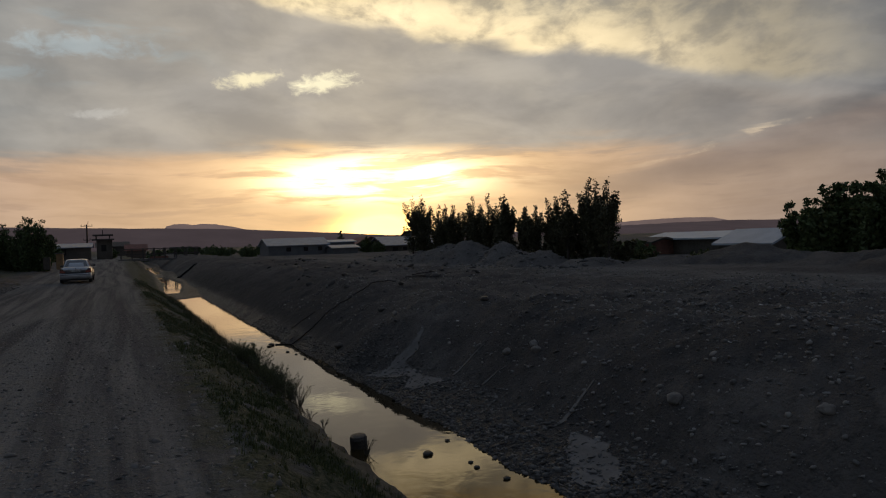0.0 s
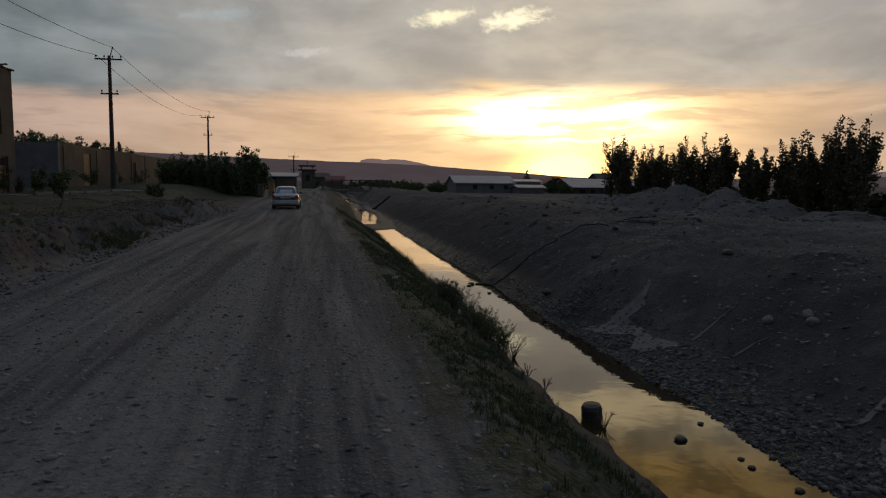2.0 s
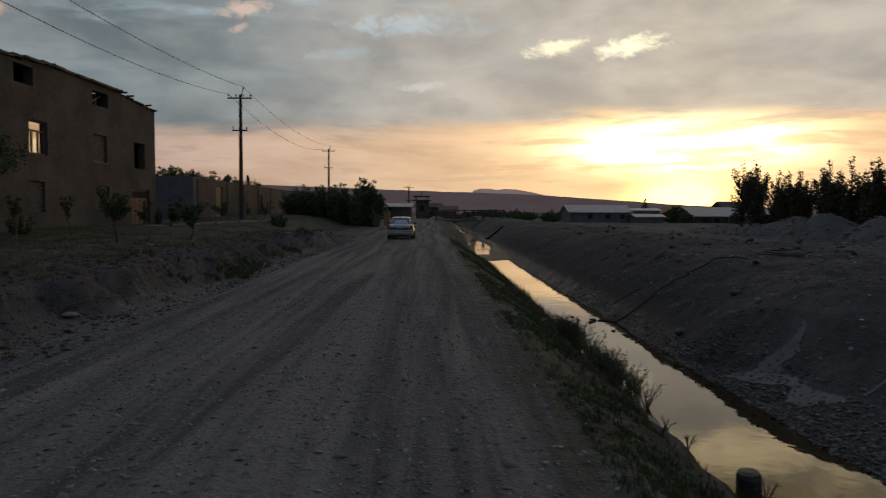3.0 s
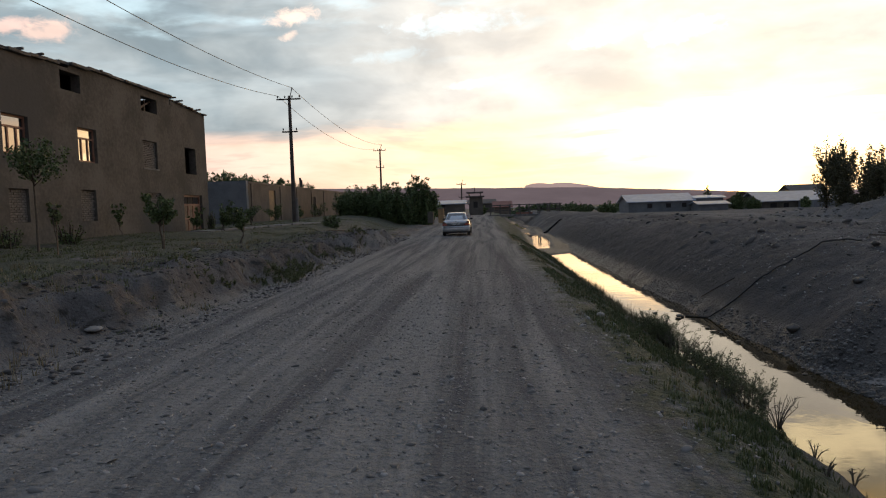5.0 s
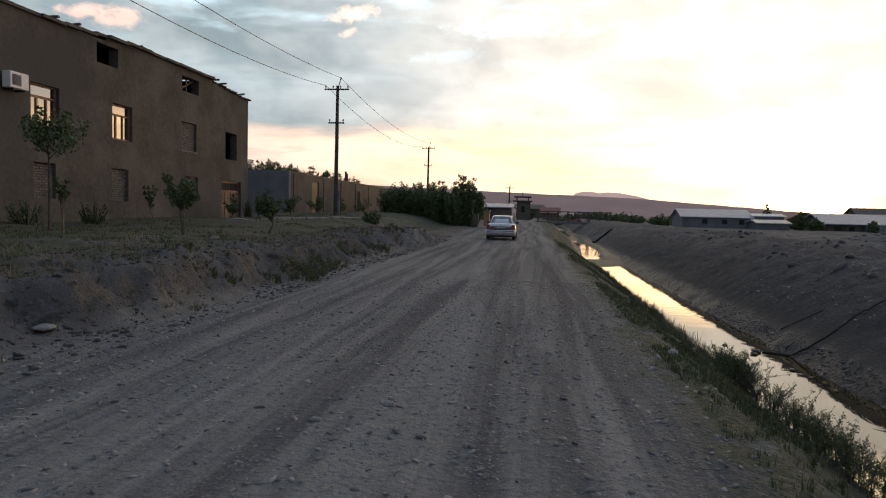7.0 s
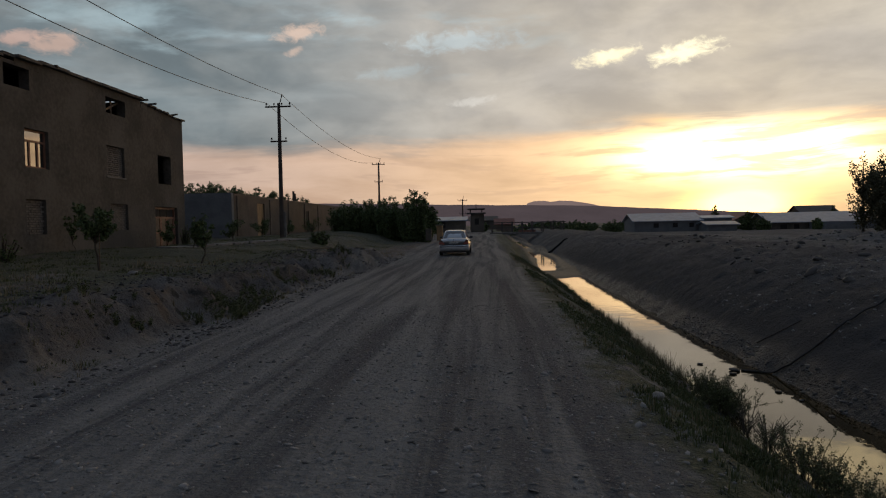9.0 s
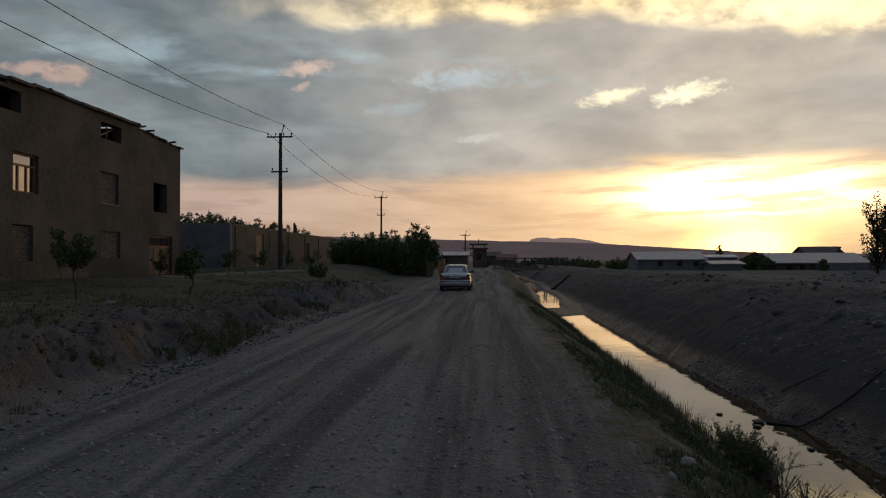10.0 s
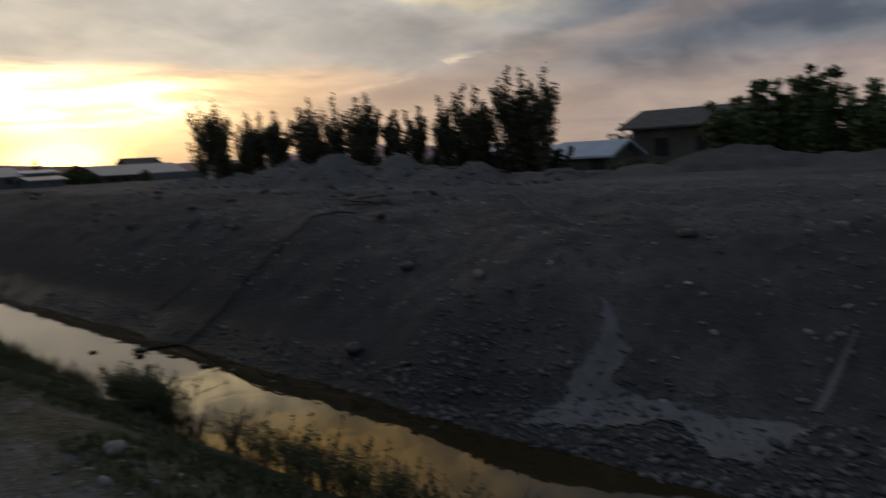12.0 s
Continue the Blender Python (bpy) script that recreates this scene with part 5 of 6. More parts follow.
for i, (x, y, top, r) in enumerate([(42.0, 119.0, 2.9, 1.7), (44.6, 128, 2.4, 1.5), (39.4, 126.5, 4.5, 0.8), (43.4, 116.5, 1.9, 1.6), (49.0, 111.0, 1.6, 1.0), (59.5, 127.5, 4.2, 0.6), (11.0, 120, 2.2, 3.2), (16.5, 124, 2.0, 3.4), (21.0, 118, 1.9, 2.6), (-7.0, 100, 3.0, 1.6), (-0.8, 125, 2.4, 1.8), (30, 150, 2.2, 4.0), (29.5, 33, 1.3, 1.5), (32, 37, 1.4, 1.6), (49, 33, 3.0, 2.5)]):
    bush(x, y, r, r, top, 120 + i, 1800, 0.17, "distant dark green tree among low houses", name="tree", group="distant trees")

rng_far = np.random.default_rng(77)
for i, x in enumerate(np.linspace(6.5, 33.0, 11)):
    y, r = rng_far.uniform(138, 158), rng_far.uniform(2.2, 3.6)
    bush(x, y, r, r, rng_far.uniform(1.5, 2.3), 500 + i, 1500, 0.19, "distant low dark hedge tree at the foot of the hills", name="tree", group="distant hedge trees")


def sapling(x, y, top, crown_low, r, seed, leaves, label, mat="leaf"):
    rng_ = np.random.default_rng(seed)
    base = h(x, y)
    t = empty("sapling", pose(x, y, base), label=label, category="tree", group="saplings before the house")
    hh, lo = top - base, crown_low - base
    bend = rng_.uniform(-0.15, 0.15)
    part("trunk", tube([(0, 0, -0.1), (bend * 0.4, 0.02, lo * 0.6), (bend, 0, lo), (bend * 1.2, 0, hh * 0.9)], [q * (0.45 if r < 0.3 else 0.8) for q in (0.045, 0.036, 0.028, 0.008)], 6), "twig", t)
    cs, rs = [], []
    for i in range(9):
        a = rng_.uniform(0, 6.28)
        z1 = lo + (hh - lo) * rng_.uniform(0.25, 1.0)
        q = r * rng_.uniform(0.5, 1.0)
        e = (bend + math.cos(a) * q, math.sin(a) * q, z1)
        part("limb", tube([(bend, 0, lo + (z1 - lo) * 0.2), ((e[0] + bend) / 2, e[1] / 2, (lo + z1) / 2 + 0.1), e], [0.018, 0.012, 0.005], 4), "twig", t)
        for f in (0.4, 0.7, 1.0):
            cs.append((bend + (e[0] - bend) * f, e[1] * f, lo + (z1 - lo) * (0.3 + 0.7 * f)))
            rs.append(r * rng_.uniform(0.18, 0.34))
    v, f = leaf_cloud(np.array(cs), np.array(rs), leaves * 2, 0.048, rng_)
    arrays_object("crown", v, f, mat, t)


sapling(-11.6, 21.0, 3.75, 2.35, 0.85, 1, 800, "young tree with a spreading green crown before the plastered house")
sapling(-9.08, 22.74, 2.2, 1.15, 0.46, 2, 750, "young tree with heart-shaped dark crown and a pale stake")
sapling(-14.7, 30.9, 2.3, 1.1, 0.24, 3, 260, "thin small sapling by the house wall")
sapling(-8.38, 26.9, 1.72, 0.80, 0.36, 4, 520, "bushy green sapling on the field edge")
sapling(-12.4, 35.5, 2.25, 0.95, 0.55, 5, 700, "dense rounded young tree before the house corner")
sapling(-14.3, 45.2, 2.1, 1.05, 0.62, 6, 600, "low rounded young tree near the block wall")
sapling(-15.4, 53.6, 2.3, 1.1, 0.75, 7, 600, "low rounded young tree near the power pole")
sapling(-9.90, 19.2, 1.95, 1.30, 0.17, 8, 160, "thin whip of a sapling with few yellow-green leaves", "reed")
sapling(-14.5, 37.4, 1.95, 0.95, 0.42, 9, 420, "small leafy sapling before the wooden door")
sapling(-16.0, 61.5, 2.25, 1.1, 0.62, 10, 420, "low rounded young tree by the yard wall")
sapling(-15.6, 68.5, 2.4, 1.1, 0.8, 11, 520, "low rounded young tree by the yard wall")
for x, y, top in ((-9.02, 22.66, 1.75), (-9.86, 19.12, 1.5)):
    pale = part("stake", tube([(x, y, h(x, y) - 0.2), (x + 0.02, y, top)], [0.013, 0.012], 6), "wood")
    tagged(pale, "pale wooden stake tied beside a young tree", "stake", "tree stakes")

# a pale slab path before the house, boards left on the field, a flat stone
path = empty("slab_path", label="pale worn concrete slab path across the field", category="path")
rng = np.random.default_rng(12)
for i in range(9):
    x, y = -13.6 + 0.25 * i, 36.6 + 1.55 * i
    b = box(bmesh.new(), -0.55, 0.55, -0.72, 0.72, -0.12, 0.05, bevel=0.02)
    bmesh.ops.transform(b, matrix=pose(x, y, h(x, y) + 0.03, rng.uniform(-1, 1), rng.uniform(-2, 2), -9 + rng.uniform(-2, 2)), verts=b.verts)
    part("slab", b, "concrete", path)
pile = empty("board_pile", label="weathered boards piled loosely on the bare field", category="boards")
for i in range(7):
    x, y = -7.6 + rng.uniform(-0.5, 0.5), 42.6 + rng.uniform(-0.5, 0.5)
    b = box(bmesh.new(), -1.1, 1.1, -0.08, 0.08, -0.02, 0.02)
    bmesh.ops.transform(b, matrix=pose(x, y, h(x, y) + 0.05 + 0.045 * i, 0, rng.uniform(-3, 3), rng.uniform(-25, 25)), verts=b.verts)
    part("board", b, "wood", pile)

# ---------------------------------------------------------------- stones, silt, hose, grass
def stone_mesh(name, seed, subdiv=2, rough=0.22, flat=0.7):
    bm = bmesh.new()
    bmesh.ops.create_icosphere(bm, subdivisions=subdiv, radius=1.0)
    off = Vector((seed * 3.1, seed * 1.7, 0))
    for v in bm.verts:
        v.co *= 1 + rough * noise.noise(v.co * 1.3 + off) + 0.08 * noise.noise(v.co * 4 + off)
        v.co.z *= flat
    return bm


def rock(x, y, size, mat, label, seed, flat=0.7, sink=0.25, z=None, name="rock", group=""):
    bm = stone_mesh(name, seed, 3, 0.3, flat)
    bmesh.ops.scale(bm, vec=(size, size * 0.85, size), verts=bm.verts)
    ob = part(name, bm, mat, smooth_faces=True)
    zz = h(x, y) if z is None else z
    ob.matrix_world = pose(x, y, zz + size * flat * (1 - 2 * sink), 0, 0, seed * 47)
    return tagged(ob, label, "rock", group)


for i, (x, y, s) in enumerate([(6.28, 9.85, 0.085), (6.52, 9.40, 0.08), (6.42, 9.18, 0.08), (6.22, 6.02, 0.10), (6.06, 14.27, 0.075), (6.5, 4.35, 0.08)]):
    rock(x, y, s, "rock", "pale rounded boulder lying on the bare canal slope", i + 1, 0.72, group="pale boulders on the slope")
rock(-4.95, 12.2, 0.12, "rock", "flat pale stone at the foot of the field edge", 10, 0.28)
rock(-7.6, 21.5, 0.11, "rock", "pale stone lying on the field edge", 11, 0.5)
rock(1.58, 13.3, 0.065, "rock", "pale stone in the grass at the road edge", 9, 0.6)
for i, (x, y, s) in enumerate([(3.95, 7.95, 0.075), (4.27, 7.40, 0.035), (4.25, 7.2, 0.04), (4.36, 6.7, 0.045), (4.42, 8.35, 0.04), (4.3, 17.3, 0.055), (4.2, 18.75, 0.09), (4.08, 18.5, 0.065), (4.4, 16.8, 0.04), (4.42, 16.0, 0.04), (3.8, 19.3, 0.05), (4.45, 13.6, 0.04)]):
    rock(x, y, s, "darkrock", "dark wet stone breaking the canal water", i + 20, 0.38, 0.2, WATER, group="dark stones in the water")
for i, (x, y, s) in enumerate([(5.05, 15.3, 0.13), (8.7, 23.0, 0.12), (6.2, 15.5, 0.10), (7.8, 23.5, 0.13), (7.3, 12.4, 0.10), (6.9, 20.4, 0.12), (9.3, 19.8, 0.10), (7.6, 28.0, 0.16), (8.2, 32.0, 0.16), (9.0, 30.0, 0.14), (7.4, 17.2, 0.09)]):
    rock(x, y, s, "darkrock", "dark clod of earth on the far bank", i + 40, 0.6, 0.3, name="clod", group="earth clods")


def scatter(name, count, area, sizes, mat, seed, label, keep=None, sides=1, z=None):
    """Many small stones in one mesh: low-sided, each turned and squashed its own way."""
    rng_ = np.random.default_rng(seed)
    base = bmesh.new()
    bmesh.ops.create_icosphere(base, subdivisions=sides, radius=1.0)
    bv = np.array([v.co[:] for v in base.verts])
    bf = np.array([[v.index for v in f.verts] for f in base.faces])
    base.free()
    x = rng_.uniform(area[0], area[1], count)
    y = area[2] + (area[3] - area[2]) * rng_.random(count) ** 1.25
    if keep is not None:
        ok = keep(x, y, rng_.random(count))
        x, y = x[ok], y[ok]
    n = len(x)
    s = sizes[0] + (sizes[1] - sizes[0]) * rng_.random(n) ** 3.2
    q = rng_.normal(size=(n, 3, 3)) * 0.35 + np.eye(3)
    shape = np.einsum("nij,vj->nvi", q, bv * (1 + 0.18 * rng_.normal(size=bv.shape))) * s[:, None, None]
    shape[:, :, 2] *= 0.62
    pos = np.stack([x, y, land(x, y) + s * 0.18], -1)
    v = (shape + pos[:, None]).reshape(-1, 3)
    f = (bf[None] + (np.arange(n) * len(bv))[:, None, None]).reshape(-1, 3)
    ob = arrays_object(name, v, f, mat)
    return tagged(ob, label, "stones", kind="stuff")


scatter("gravel", 15000, (4.52, 5.85, 1.5, 14.5), (0.009, 0.036), "gravel", 1, "grey river gravel along the water", lambda x, y, r: r < 1.15 - np.clip((x - 5.0) / 0.75, 0, 1))
scatter("gravel", 1600, (4.5, 5.0, 14.0, 24.0), (0.008, 0.035), "gravel", 2, "dark gravel at the foot of the far bank")
scatter("slope_stones", 17000, (5.4, 14.0, 1.5, 24.0), (0.006, 0.034), "pebble", 3, "small stones scattered over the far bank", lambda x, y, r: r < 0.25 + 0.9 * (value_noise(x * 0.7, y * 0.7, 4) + 0.45))
scatter("slope_stones", 7500, (5.5, 12.0, 1.5, 11.0), (0.007, 0.036), "pebble", 13, "stones scattered over the far bank")
scatter("road_pebbles", 24000, (-4.6, 1.7, 1.2, 20.0), (0.004, 0.021), "pebble", 5, "loose pebbles on the gravel road", lambda x, y, r: r < 0.35 + 1.2 * (value_noise(x * 1.2, y * 0.3, 6) + 0.4))
scatter("road_pebbles", 900, (-4.4, 1.6, 1.5, 16.0), (0.012, 0.034), "pebble", 6, "larger stones on the gravel road")
scatter("bank_clods", 13000, (-7.4, -3.9, 5.0, 40.0), (0.006, 0.036), "clod", 7, "earth clods on the crumbling field edge", lambda x, y, r: r < 0.4 + 0.8 * (value_noise(x * 0.8, y * 0.8, 2) + 0.4))
scatter("crest_clods", 420, (6.6, 12.5, 18.0, 48.0), (0.03, 0.13), "clod", 14, "dark earth clods along the far bank", lambda x, y, r: r < 0.2 + 1.3 * (value_noise(x * 0.5, y * 0.35, 8) + 0.3))
scatter("spoil_stones", 900, (12.8, 16.0, 18.0, 38.0), (0.02, 0.10), "gravel", 8, "lumps of spoil on the heaps")
scatter("litter", 26, (5.6, 10.0, 3.0, 20.0), (0.012, 0.035), "litter", 10, "pale scraps of litter on the far bank")


def inside(poly, x, y):
    c = np.zeros(x.shape, bool)
    for (x0, y0), (x1, y1) in zip(poly, poly[1:] + poly[:1]):
        c ^= ((y0 > y) != (y1 > y)) & (x < (x1 - x0) * (y - y0) / (y1 - y0 + 1e-9) + x0)
    return c


def silt(poly, seed, label):
    """A thin crust of dried silt that follows the slope, with crumbled edges."""
    p = np.array(poly)
    st = 0.03 if len(poly) > 5 else 0.012
    gx, gy = np.meshgrid(np.arange(p[:, 0].min() - 0.1, p[:, 0].max() + 0.1, st), np.arange(p[:, 1].min() - 0.1, p[:, 1].max() + 0.1, st))
    rag = 1.0 if len(poly) > 5 else 0.3
    jx, jy = rag * 0.10 * fractal(gx * 4, gy * 4, 3, seed), rag * 0.14 * fractal(gx * 4, gy * 4, 3, seed + 7)
    ok = inside(poly, gx + jx, gy + jy)
    gz = land(gx, gy) + 0.012 + 0.005 * fractal(gx * 6, gy * 6, 2, seed)
    n, m = gx.shape
    idx = np.arange(n * m).reshape(n, m)
    cell = ok[:-1, :-1] & ok[1:, 1:] & ok[:-1, 1:] & ok[1:, :-1]
    quads = np.stack([idx[:-1, :-1], idx[:-1, 1:], idx[1:, 1:], idx[1:, :-1]], -1)[cell]
    top = np.stack([gx, gy, gz], -1).reshape(-1, 3)
    used, inv = np.unique(quads, return_inverse=True)
    quads = inv.reshape(-1, 4)
    top = top[used]
    low = top - np.array([0, 0, 0.05])
    k = len(top)
    edges = {}
    for q in quads:
        for a, b in zip(q, np.roll(q, -1)):
            edges[(a, b)] = edges.get((a, b), 0) + 1
    rim = [(a, b, b + k, a + k) for a, b in edges if (b, a) not in edges]
    faces = np.concatenate([quads, np.array(rim)])
    ob = arrays_object("silt_fan", np.concatenate([top, low]), faces, "silt")
    return tagged(ob, label, "silt")


silt([(4.79, 12.95), (5.20, 12.85), (5.53, 12.65), (5.84, 12.68), (6.02, 12.85), (6.05, 12.68), (5.75, 12.35), (5.52, 12.33), (5.45, 12.08), (5.53, 11.45), (5.62, 10.68), (5.03, 11.05), (5.0, 11.40), (5.28, 11.66), (5.05, 12.3)], 3, "pale fan of dried silt with a runnel at the slope foot")
silt([(5.57, 7.16), (5.66, 6.68), (5.45, 6.05), (5.2, 5.8), (4.85, 5.75), (4.82, 6.12), (5.05, 6.6)], 5, "pale fan of dried silt with a runnel at the slope foot")
for i, (a, b) in enumerate([((6.31, 10.64), (5.75, 10.80)), ((6.12, 9.60), (5.70, 10.02)), ((6.28, 7.54), (5.60, 7.48))]):
    (ax, ay), (bx, by) = a, b
    silt([(ax, ay - 0.02), (ax, ay + 0.02), (bx, by + 0.05), (bx, by - 0.05)], 11 + i, "pale streak of silt running down the slope")

# hose on the slope
pts = [(4.30, 18.75), (4.58, 18.6), (4.9, 18.3), (5.35, 18.15), (5.9, 18.2), (6.45, 18.3), (6.97, 18.4), (7.35, 18.25), (7.6, 17.9)]
fine_pts = []
for (ax, ay), (bx, by) in zip(pts, pts[1:]):
    for i in range(6):
        f = i / 6
        x, y = ax + (bx - ax) * f, ay + (by - ay) * f
        fine_pts.append((x, y, max(h(x, y), WATER - 0.02) + 0.035))
hose = part("hose", tube(fine_pts, 0.016, 8), "black", smooth_faces=True)
tagged(hose, "black rubber hose lying up the bare slope", "hose")
pts2 = [(5.0, 19.9, 0), (5.3, 19.6, 0), (5.6, 19.45, 0)]
stick = part("stick", tube([(x, y, h(x, y) + 0.03) for x, y, _ in pts2], 0.011, 6), "darkwood")
tagged(stick, "short dark stick lying on the slope", "stick")

# concrete stump at the water's edge
stump = bmesh.new()
tube([(0, 0, -0.30), (0, 0, 0.10), (0, 0, 0.14), (0, 0, 0.155)], [0.115, 0.115, 0.10, 0.05], 20, stump)
st = part("stump", stump, "darkrock", smooth_faces=False)
st.matrix_world = pose(3.30, 8.72, WATER + 0.02, 4, -5, 0)
st.scale = (0.92, 0.92, 1)
tagged(st, "round dark weathered wooden stump standing in the water's edge", "stump")

# low stack of boards on the far bank
tr = empty("board_stack", label="dark broken boards lying on the far bank", category="boards")
for i, (dx, dz, a, tilt) in enumerate(((0.0, 0.08, 8, 6), (0.1, 0.16, -14, -5), (-0.2, 0.05, 30, 2))):
    b = box(bmesh.new(), -0.32, 0.32, -0.04, 0.04, -0.015, 0.015)
    bmesh.ops.transform(b, matrix=pose(8.85 + dx, 19.07, h(8.85, 19.07) + dz, 0, tilt, a - 50), verts=b.verts)
    part("board", b, "darkwood", tr)


def blades(name, tufts, per, height, width, mat, seed, label, spread_=0.06, lean=0.5, category="grass", kind="stuff"):
    """Tufts (x, y, z, size) of bent grass blades in one mesh."""
    rng_ = np.random.default_rng(seed)
    t = np.repeat(np.asarray(tufts, float), per, axis=0)
    n = len(t)
    a = rng_.uniform(0, 2 * np.pi, n)
    out = np.stack([np.cos(a), np.sin(a), np.zeros(n)], -1)
    side = np.stack([-np.sin(a), np.cos(a), np.zeros(n)], -1)
    hgt = t[:, 3] * height * rng_.uniform(0.5, 1.15, n)
    root = t[:, :3] + out * (rng_.random(n) * spread_)[:, None] * t[:, 3:4]
    root[:, 2] -= 0.01
    l = (rng_.random(n) * lean)
    up = np.array([0, 0, 1.0])
    rows = []
    for f, w in ((0, 1.0), (0.5, 0.75), (1.0, 0.08)):
        c = root + up * (hgt * f * (1 - 0.25 * l * f))[:, None] + out * (hgt * l * f * f)[:, None]
        rows += [c - side * width * w, c + side * width * w]
    v = np.stack(rows, 1).reshape(-1, 3)
    q = np.array([[0, 1, 3, 2], [2, 3, 5, 4]])
    faces = (q[None] + (np.arange(n) * 6)[:, None, None]).reshape(-1, 4)
    ob = arrays_object(name, v, faces, mat)
    return tagged(ob, label, category, kind=kind)


def tufts_in(count, x0, x1, y0, y1, seed, size=(0.5, 1.2), power=1.3, thresh=0.0, freq=0.7):
    rng_ = np.random.default_rng(seed)
    x, y = rng_.uniform(x0, x1, count), y0 + (y1 - y0) * rng_.random(count) ** power
    ok = value_noise(x * freq, y * freq, seed) > thresh
    x, y = x[ok], y[ok]
    return np.stack([x, y, land(x, y), rng_.uniform(*size, len(x))], -1)


blades("grass", tufts_in(2000, 1.35, 3.0, 1.5, 45, 1, thresh=0.10), 9, 0.07, 0.0045, "reed", 1, "short green weeds on the canal shoulder")
blades("dry_grass", tufts_in(2200, 1.25, 3.0, 1.5, 40, 2, thresh=0.06), 8, 0.09, 0.003, "dry", 2, "dry grass on the canal shoulder")
edge_y = np.random.default_rng(3).uniform(17.5, 38.5, 900)
edge_t = np.stack([3.02 + 0.22 * np.random.default_rng(4).normal(size=900) * 0.5, edge_y, np.zeros(900), np.random.default_rng(5).uniform(0.4, 1.3, 900)], -1)
edge_t[:, 2] = np.maximum(land(edge_t[:, 0], edge_t[:, 1]), WATER - 0.05)
blades("grass", tufts_in(9000, 1.40, 2.7, 4, 42, 31, (0.4, 1.3), 1.2, -0.05), 11, 0.055, 0.0045, "reed", 31, "dark low grass on the canal bank")
blades("grass", tufts_in(1500, 1.5, 3.0, 3, 42, 32, (0.4, 1.2), 1.1, 0.08), 8, 0.07, 0.0035, "dry", 32, "dry low grass on the canal bank")
blades("waterside_grass", edge_t, 9, 0.20, 0.003, "dry", 6, "tall dry grass fringing the water", 0.10, 0.6)
blades("waterside_grass", edge_t[::2], 8, 0.16, 0.004, "reed", 7, "green grass fringing the water", 0.10, 0.6)
blades("field_weeds", tufts_in(3000, -9.0, -4.4, 6, 44, 8, (0.4, 1.2), thresh=0.06), 14, 0.075, 0.004, "reed", 8, "low green weeds on the field edge", 0.10, 0.8)
blades("field_weeds", tufts_in(4200, -16.5, -6.5, 10, 60, 9, (0.5, 1.3), 1.0, 0.04, 0.35), 14, 0.085, 0.006, "reed", 9, "low green weeds over the raised field", 0.30, 0.9)
blades("dry_weeds", tufts_in(1600, -9.0, -4.2, 5, 44, 10, (0.5, 1.4), thresh=0.0), 8, 0.17, 0.004, "dry", 10, "dry weeds on the crumbling field edge", 0.08, 0.7)


def reed_clump(x0, x1, y0, y1, n, height, seed, label, mat="reed", per=10, lean=0.45):
    rng_ = np.random.default_rng(seed)
    x, y = rng_.uniform(x0, x1, n), rng_.uniform(y0, y1, n)
    t = np.stack([x, y, np.maximum(land(x, y), WATER - 0.06), rng_.uniform(0.55, 1.1, n)], -1)
    return blades("reeds", t, per, height, 0.0055, mat, seed, label, 0.07, lean, "reeds", "")




def leafy_weeds(x0, x1, y0, y1, n, height, seed, label, name="waterside_weeds", leaf=0.0085):
    """Thin arching stems that fork, set all along with small narrow leaves."""
    rng_ = np.random.default_rng(seed)
    cx, cy = (x0 + x1) / 2, (y0 + y1) / 2
    w = empty(name, pose(cx, cy, max(h(cx, cy), WATER - 0.05)), label=label, category="weeds", group="leafy weeds")
    base = w.matrix_world.translation
    stems, spots = bmesh.new(), []
    for i in range(n):
        x, y = rng_.uniform(x0, x1), rng_.uniform(y0, y1)
        foot = Vector((x, y, max(h(x, y), WATER - 0.06) - 0.02)) - base
        a, tall = rng_.uniform(0, 6.28), height * rng_.uniform(0.5, 1.1)
        out = Vector((math.cos(a), math.sin(a), 0)) * tall * rng_.uniform(0.1, 0.55)
        mid, tip = foot + out * 0.35 + Vector((0, 0, tall * 0.6)), foot + out + Vector((0, 0, tall))
        tube([foot, mid, tip], [0.005, 0.0035, 0.0015], 3, stems)
        ways = [(foot, mid, 5), (mid, tip, 9)]
        for j in range(3):
            p = foot.lerp(mid, rng_.uniform(0.3, 1.0))
            q = p + Vector((rng_.normal() * 0.25, rng_.normal() * 0.25, rng_.uniform(0.2, 0.5))) * tall
            tube([p, q], [0.003, 0.0012], 3, stems)
            ways.append((p, q, 9))
        for p, q, m in ways:
            spots += [p.lerp(q, f) for f in rng_.uniform(0.1, 1.05, m)]
    tagged(part("stem", stems, "twig", w), kind="stuff")
    c = np.array([tuple(p) for p in spots])
    v, f = leaf_cloud(np.repeat(c, 5, 0), np.full(len(c) * 5, 0.028), len(c) * 5, leaf, rng_)
    tagged(arrays_object("foliage", v, f, "reed", w), kind="stuff")
    return w


leafy_weeds(2.92, 3.40, 15.9, 16.9, 130, 0.44, 21, "dense rounded clump of dark green weeds at the water's edge")
for i, (y, n, hh) in enumerate(((14.0, 26, 0.42), (13.3, 34, 0.50), (12.6, 34, 0.46), (11.9, 28, 0.52))):
    leafy_weeds(2.84, 3.24, y - 0.4, y + 0.4, n, hh, 60 + i, "tall straggling green weeds at the water's edge")
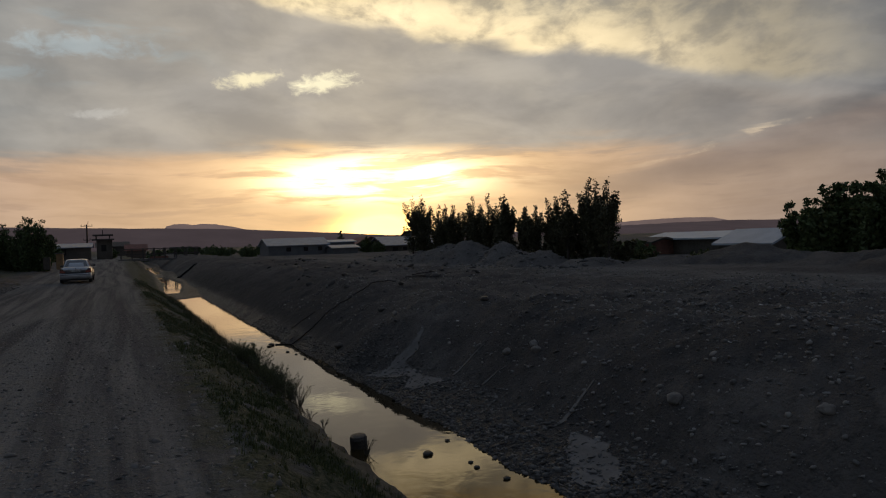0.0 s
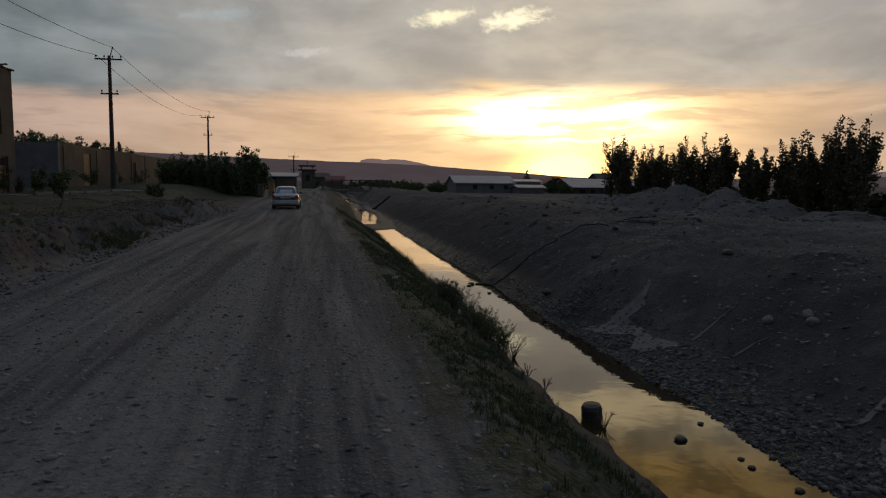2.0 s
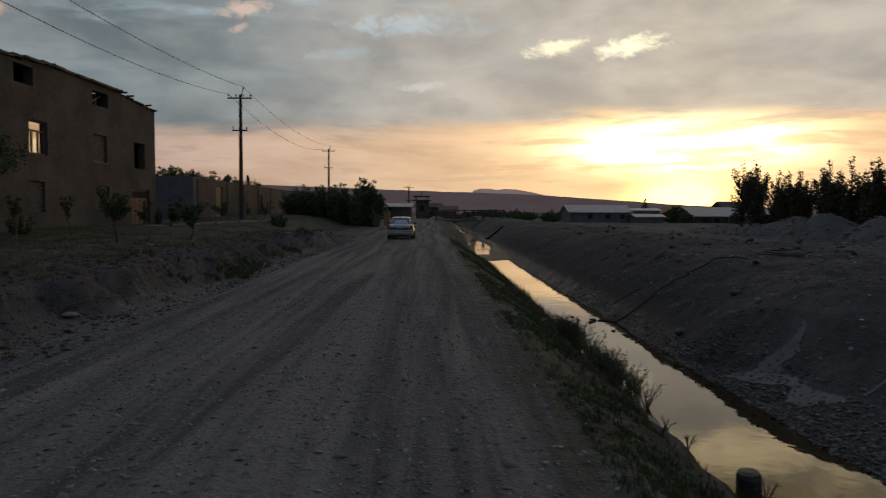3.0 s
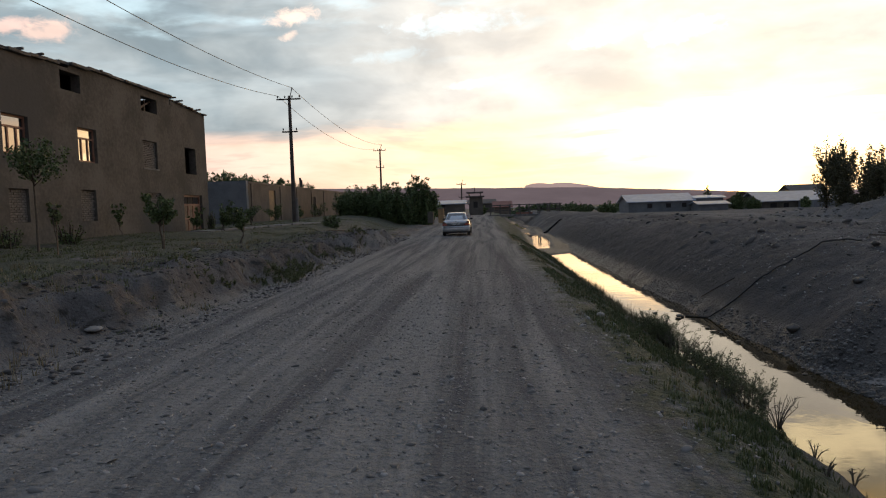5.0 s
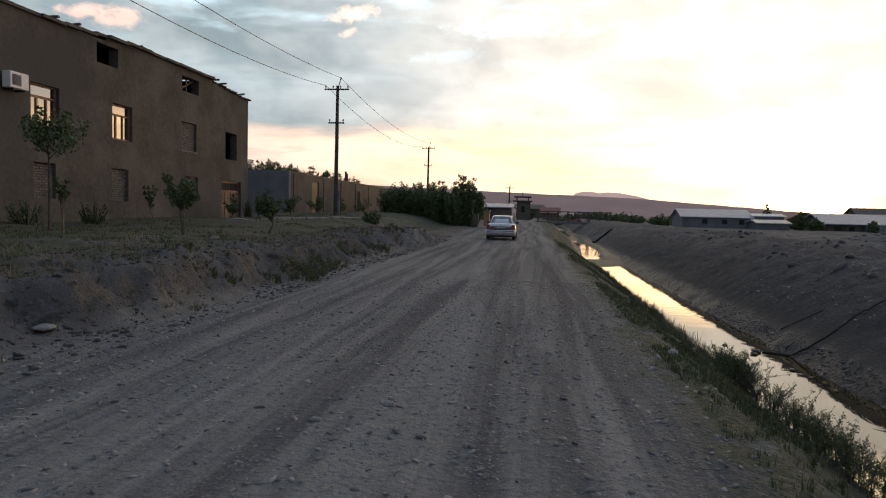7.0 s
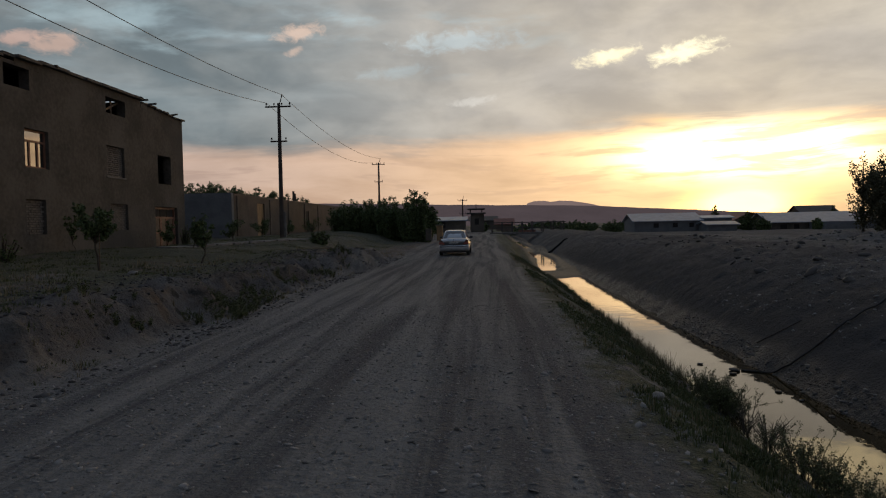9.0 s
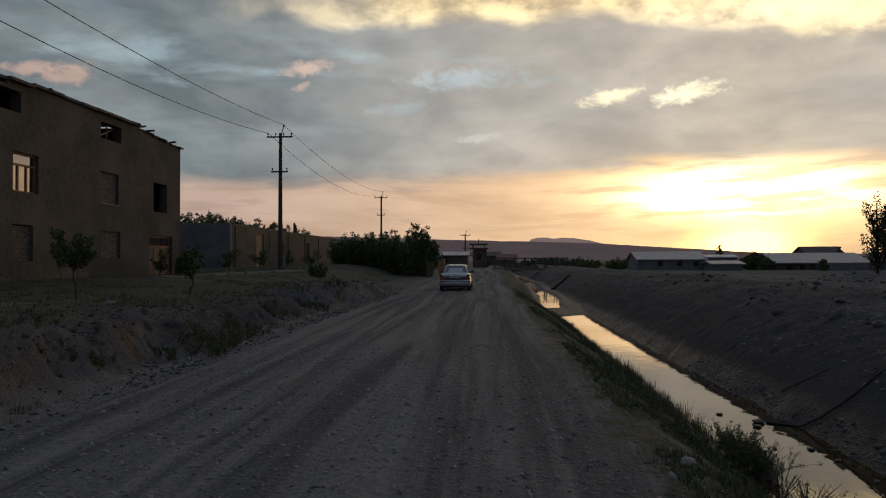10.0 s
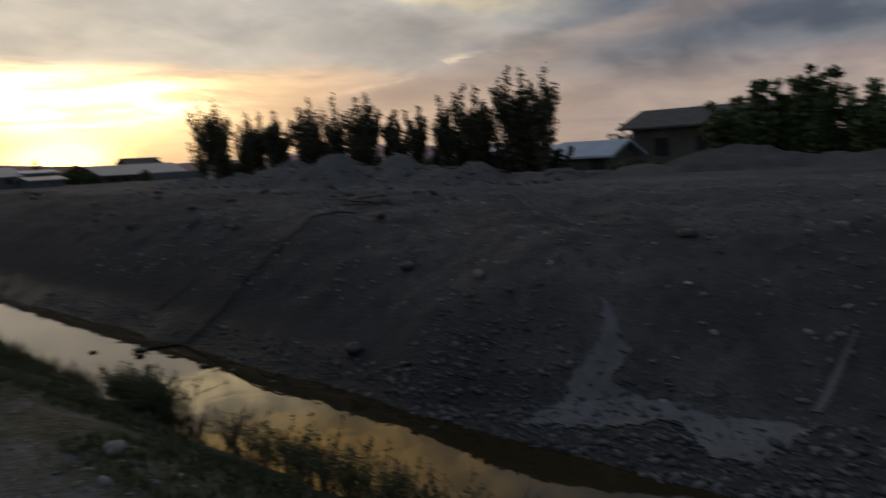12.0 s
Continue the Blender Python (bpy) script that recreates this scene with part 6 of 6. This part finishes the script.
for i, (x, y, n, hh) in enumerate(((2.55, 19.5, 16, 0.2), (2.7, 22.0, 18, 0.22), (2.4, 15.2, 14, 0.16), (2.3, 12.6, 14, 0.15), (2.75, 25.5, 20, 0.25), (2.7, 29.5, 20, 0.25), (2.6, 10.6, 12, 0.15))):
    leafy_weeds(x - 0.35, x + 0.3, y - 0.8, y + 0.8, n, hh, 80 + i, "low straggling weeds on the canal bank")
for i, (x, y, n, hh) in enumerate(((-4.5, 18.6, 30, 0.24), (-4.6, 19.8, 34, 0.28), (-4.7, 21.2, 30, 0.24), (-4.9, 24.0, 24, 0.28), (-5.2, 16.2, 20, 0.2), (-4.9, 27.5, 24, 0.28), (-5.0, 30.5, 26, 0.3))):
    leafy_weeds(x - 0.5, x + 0.4, y - 0.6, y + 0.6, n, hh, 100 + i, "low green weeds at the foot of the field edge", "field_weed_patch", 0.010)
reed_clump(2.85, 3.25, 18.4, 24.0, 50, 0.34, 23, "low tufted reeds along the water", "dry")


def twigs(x, y, n, height, seed, label):
    rng_ = np.random.default_rng(seed)
    bm = bmesh.new()
    z = max(h(x, y), WATER - 0.03)
    for i in range(n):
        a, q = rng_.uniform(0, 6.28), rng_.uniform(0.15, 0.7) * height
        e = Vector((math.cos(a) * q, math.sin(a) * q, height * rng_.uniform(0.6, 1.05)))
        tube([(0, 0, -0.03), (e.x * 0.4, e.y * 0.4, e.z * 0.5), e], [0.006, 0.005, 0.002], 4, bm)
        for j in range(3):
            s = Vector((e.x * 0.4, e.y * 0.4, e.z * 0.5)).lerp(e, rng_.uniform(0, 0.9))
            d = Vector((rng_.normal(), rng_.normal(), abs(rng_.normal()))).normalized() * height * 0.22
            tube([s, s + d], [0.003, 0.0015], 3, bm)
    ob = part("dry_shrub", bm, "twig")
    ob.matrix_world = pose(x, y, z)
    return tagged(ob, label, "shrub", "dry shrubs by the water")


for i, (x, y, n, hh) in enumerate([(3.28, 8.35, 10, 0.26), (3.12, 9.8, 7, 0.20), (3.08, 10.4, 6, 0.18), (3.18, 14.9, 18, 0.42), (3.2, 5.9, 8, 0.28), (2.6, 9.2, 6, 0.14), (2.4, 7.6, 6, 0.16), (3.08, 15.3, 14, 0.34), (3.16, 11.4, 16, 0.38)]):
    twigs(x, y, n, hh, 200 + i, "bare dry shrub stems at the water's edge")
for i, (x, y, r, top) in enumerate([(-13.9, 26.0, 0.7, 1.55), (-14.2, 23.5, 0.8, 1.5), (-14.4, 39.3, 0.35, 1.9)]):
    bush(x, y, r, r, top, 300 + i, 900, 0.035, "low dark weed bush on the field edge", lumps=14, group="weed bushes")

# ---------------------------------------------------------------- the plan brought to metres
for ob in list(scene.objects):
    if ob.parent is None and ob.type in ("MESH", "EMPTY") and ob.name.split(".")[0] not in ("car", "hill_ridge", "distant_mountain"):
        ob.matrix_world = Matrix.Scale(SIZE, 4) @ ob.matrix_world
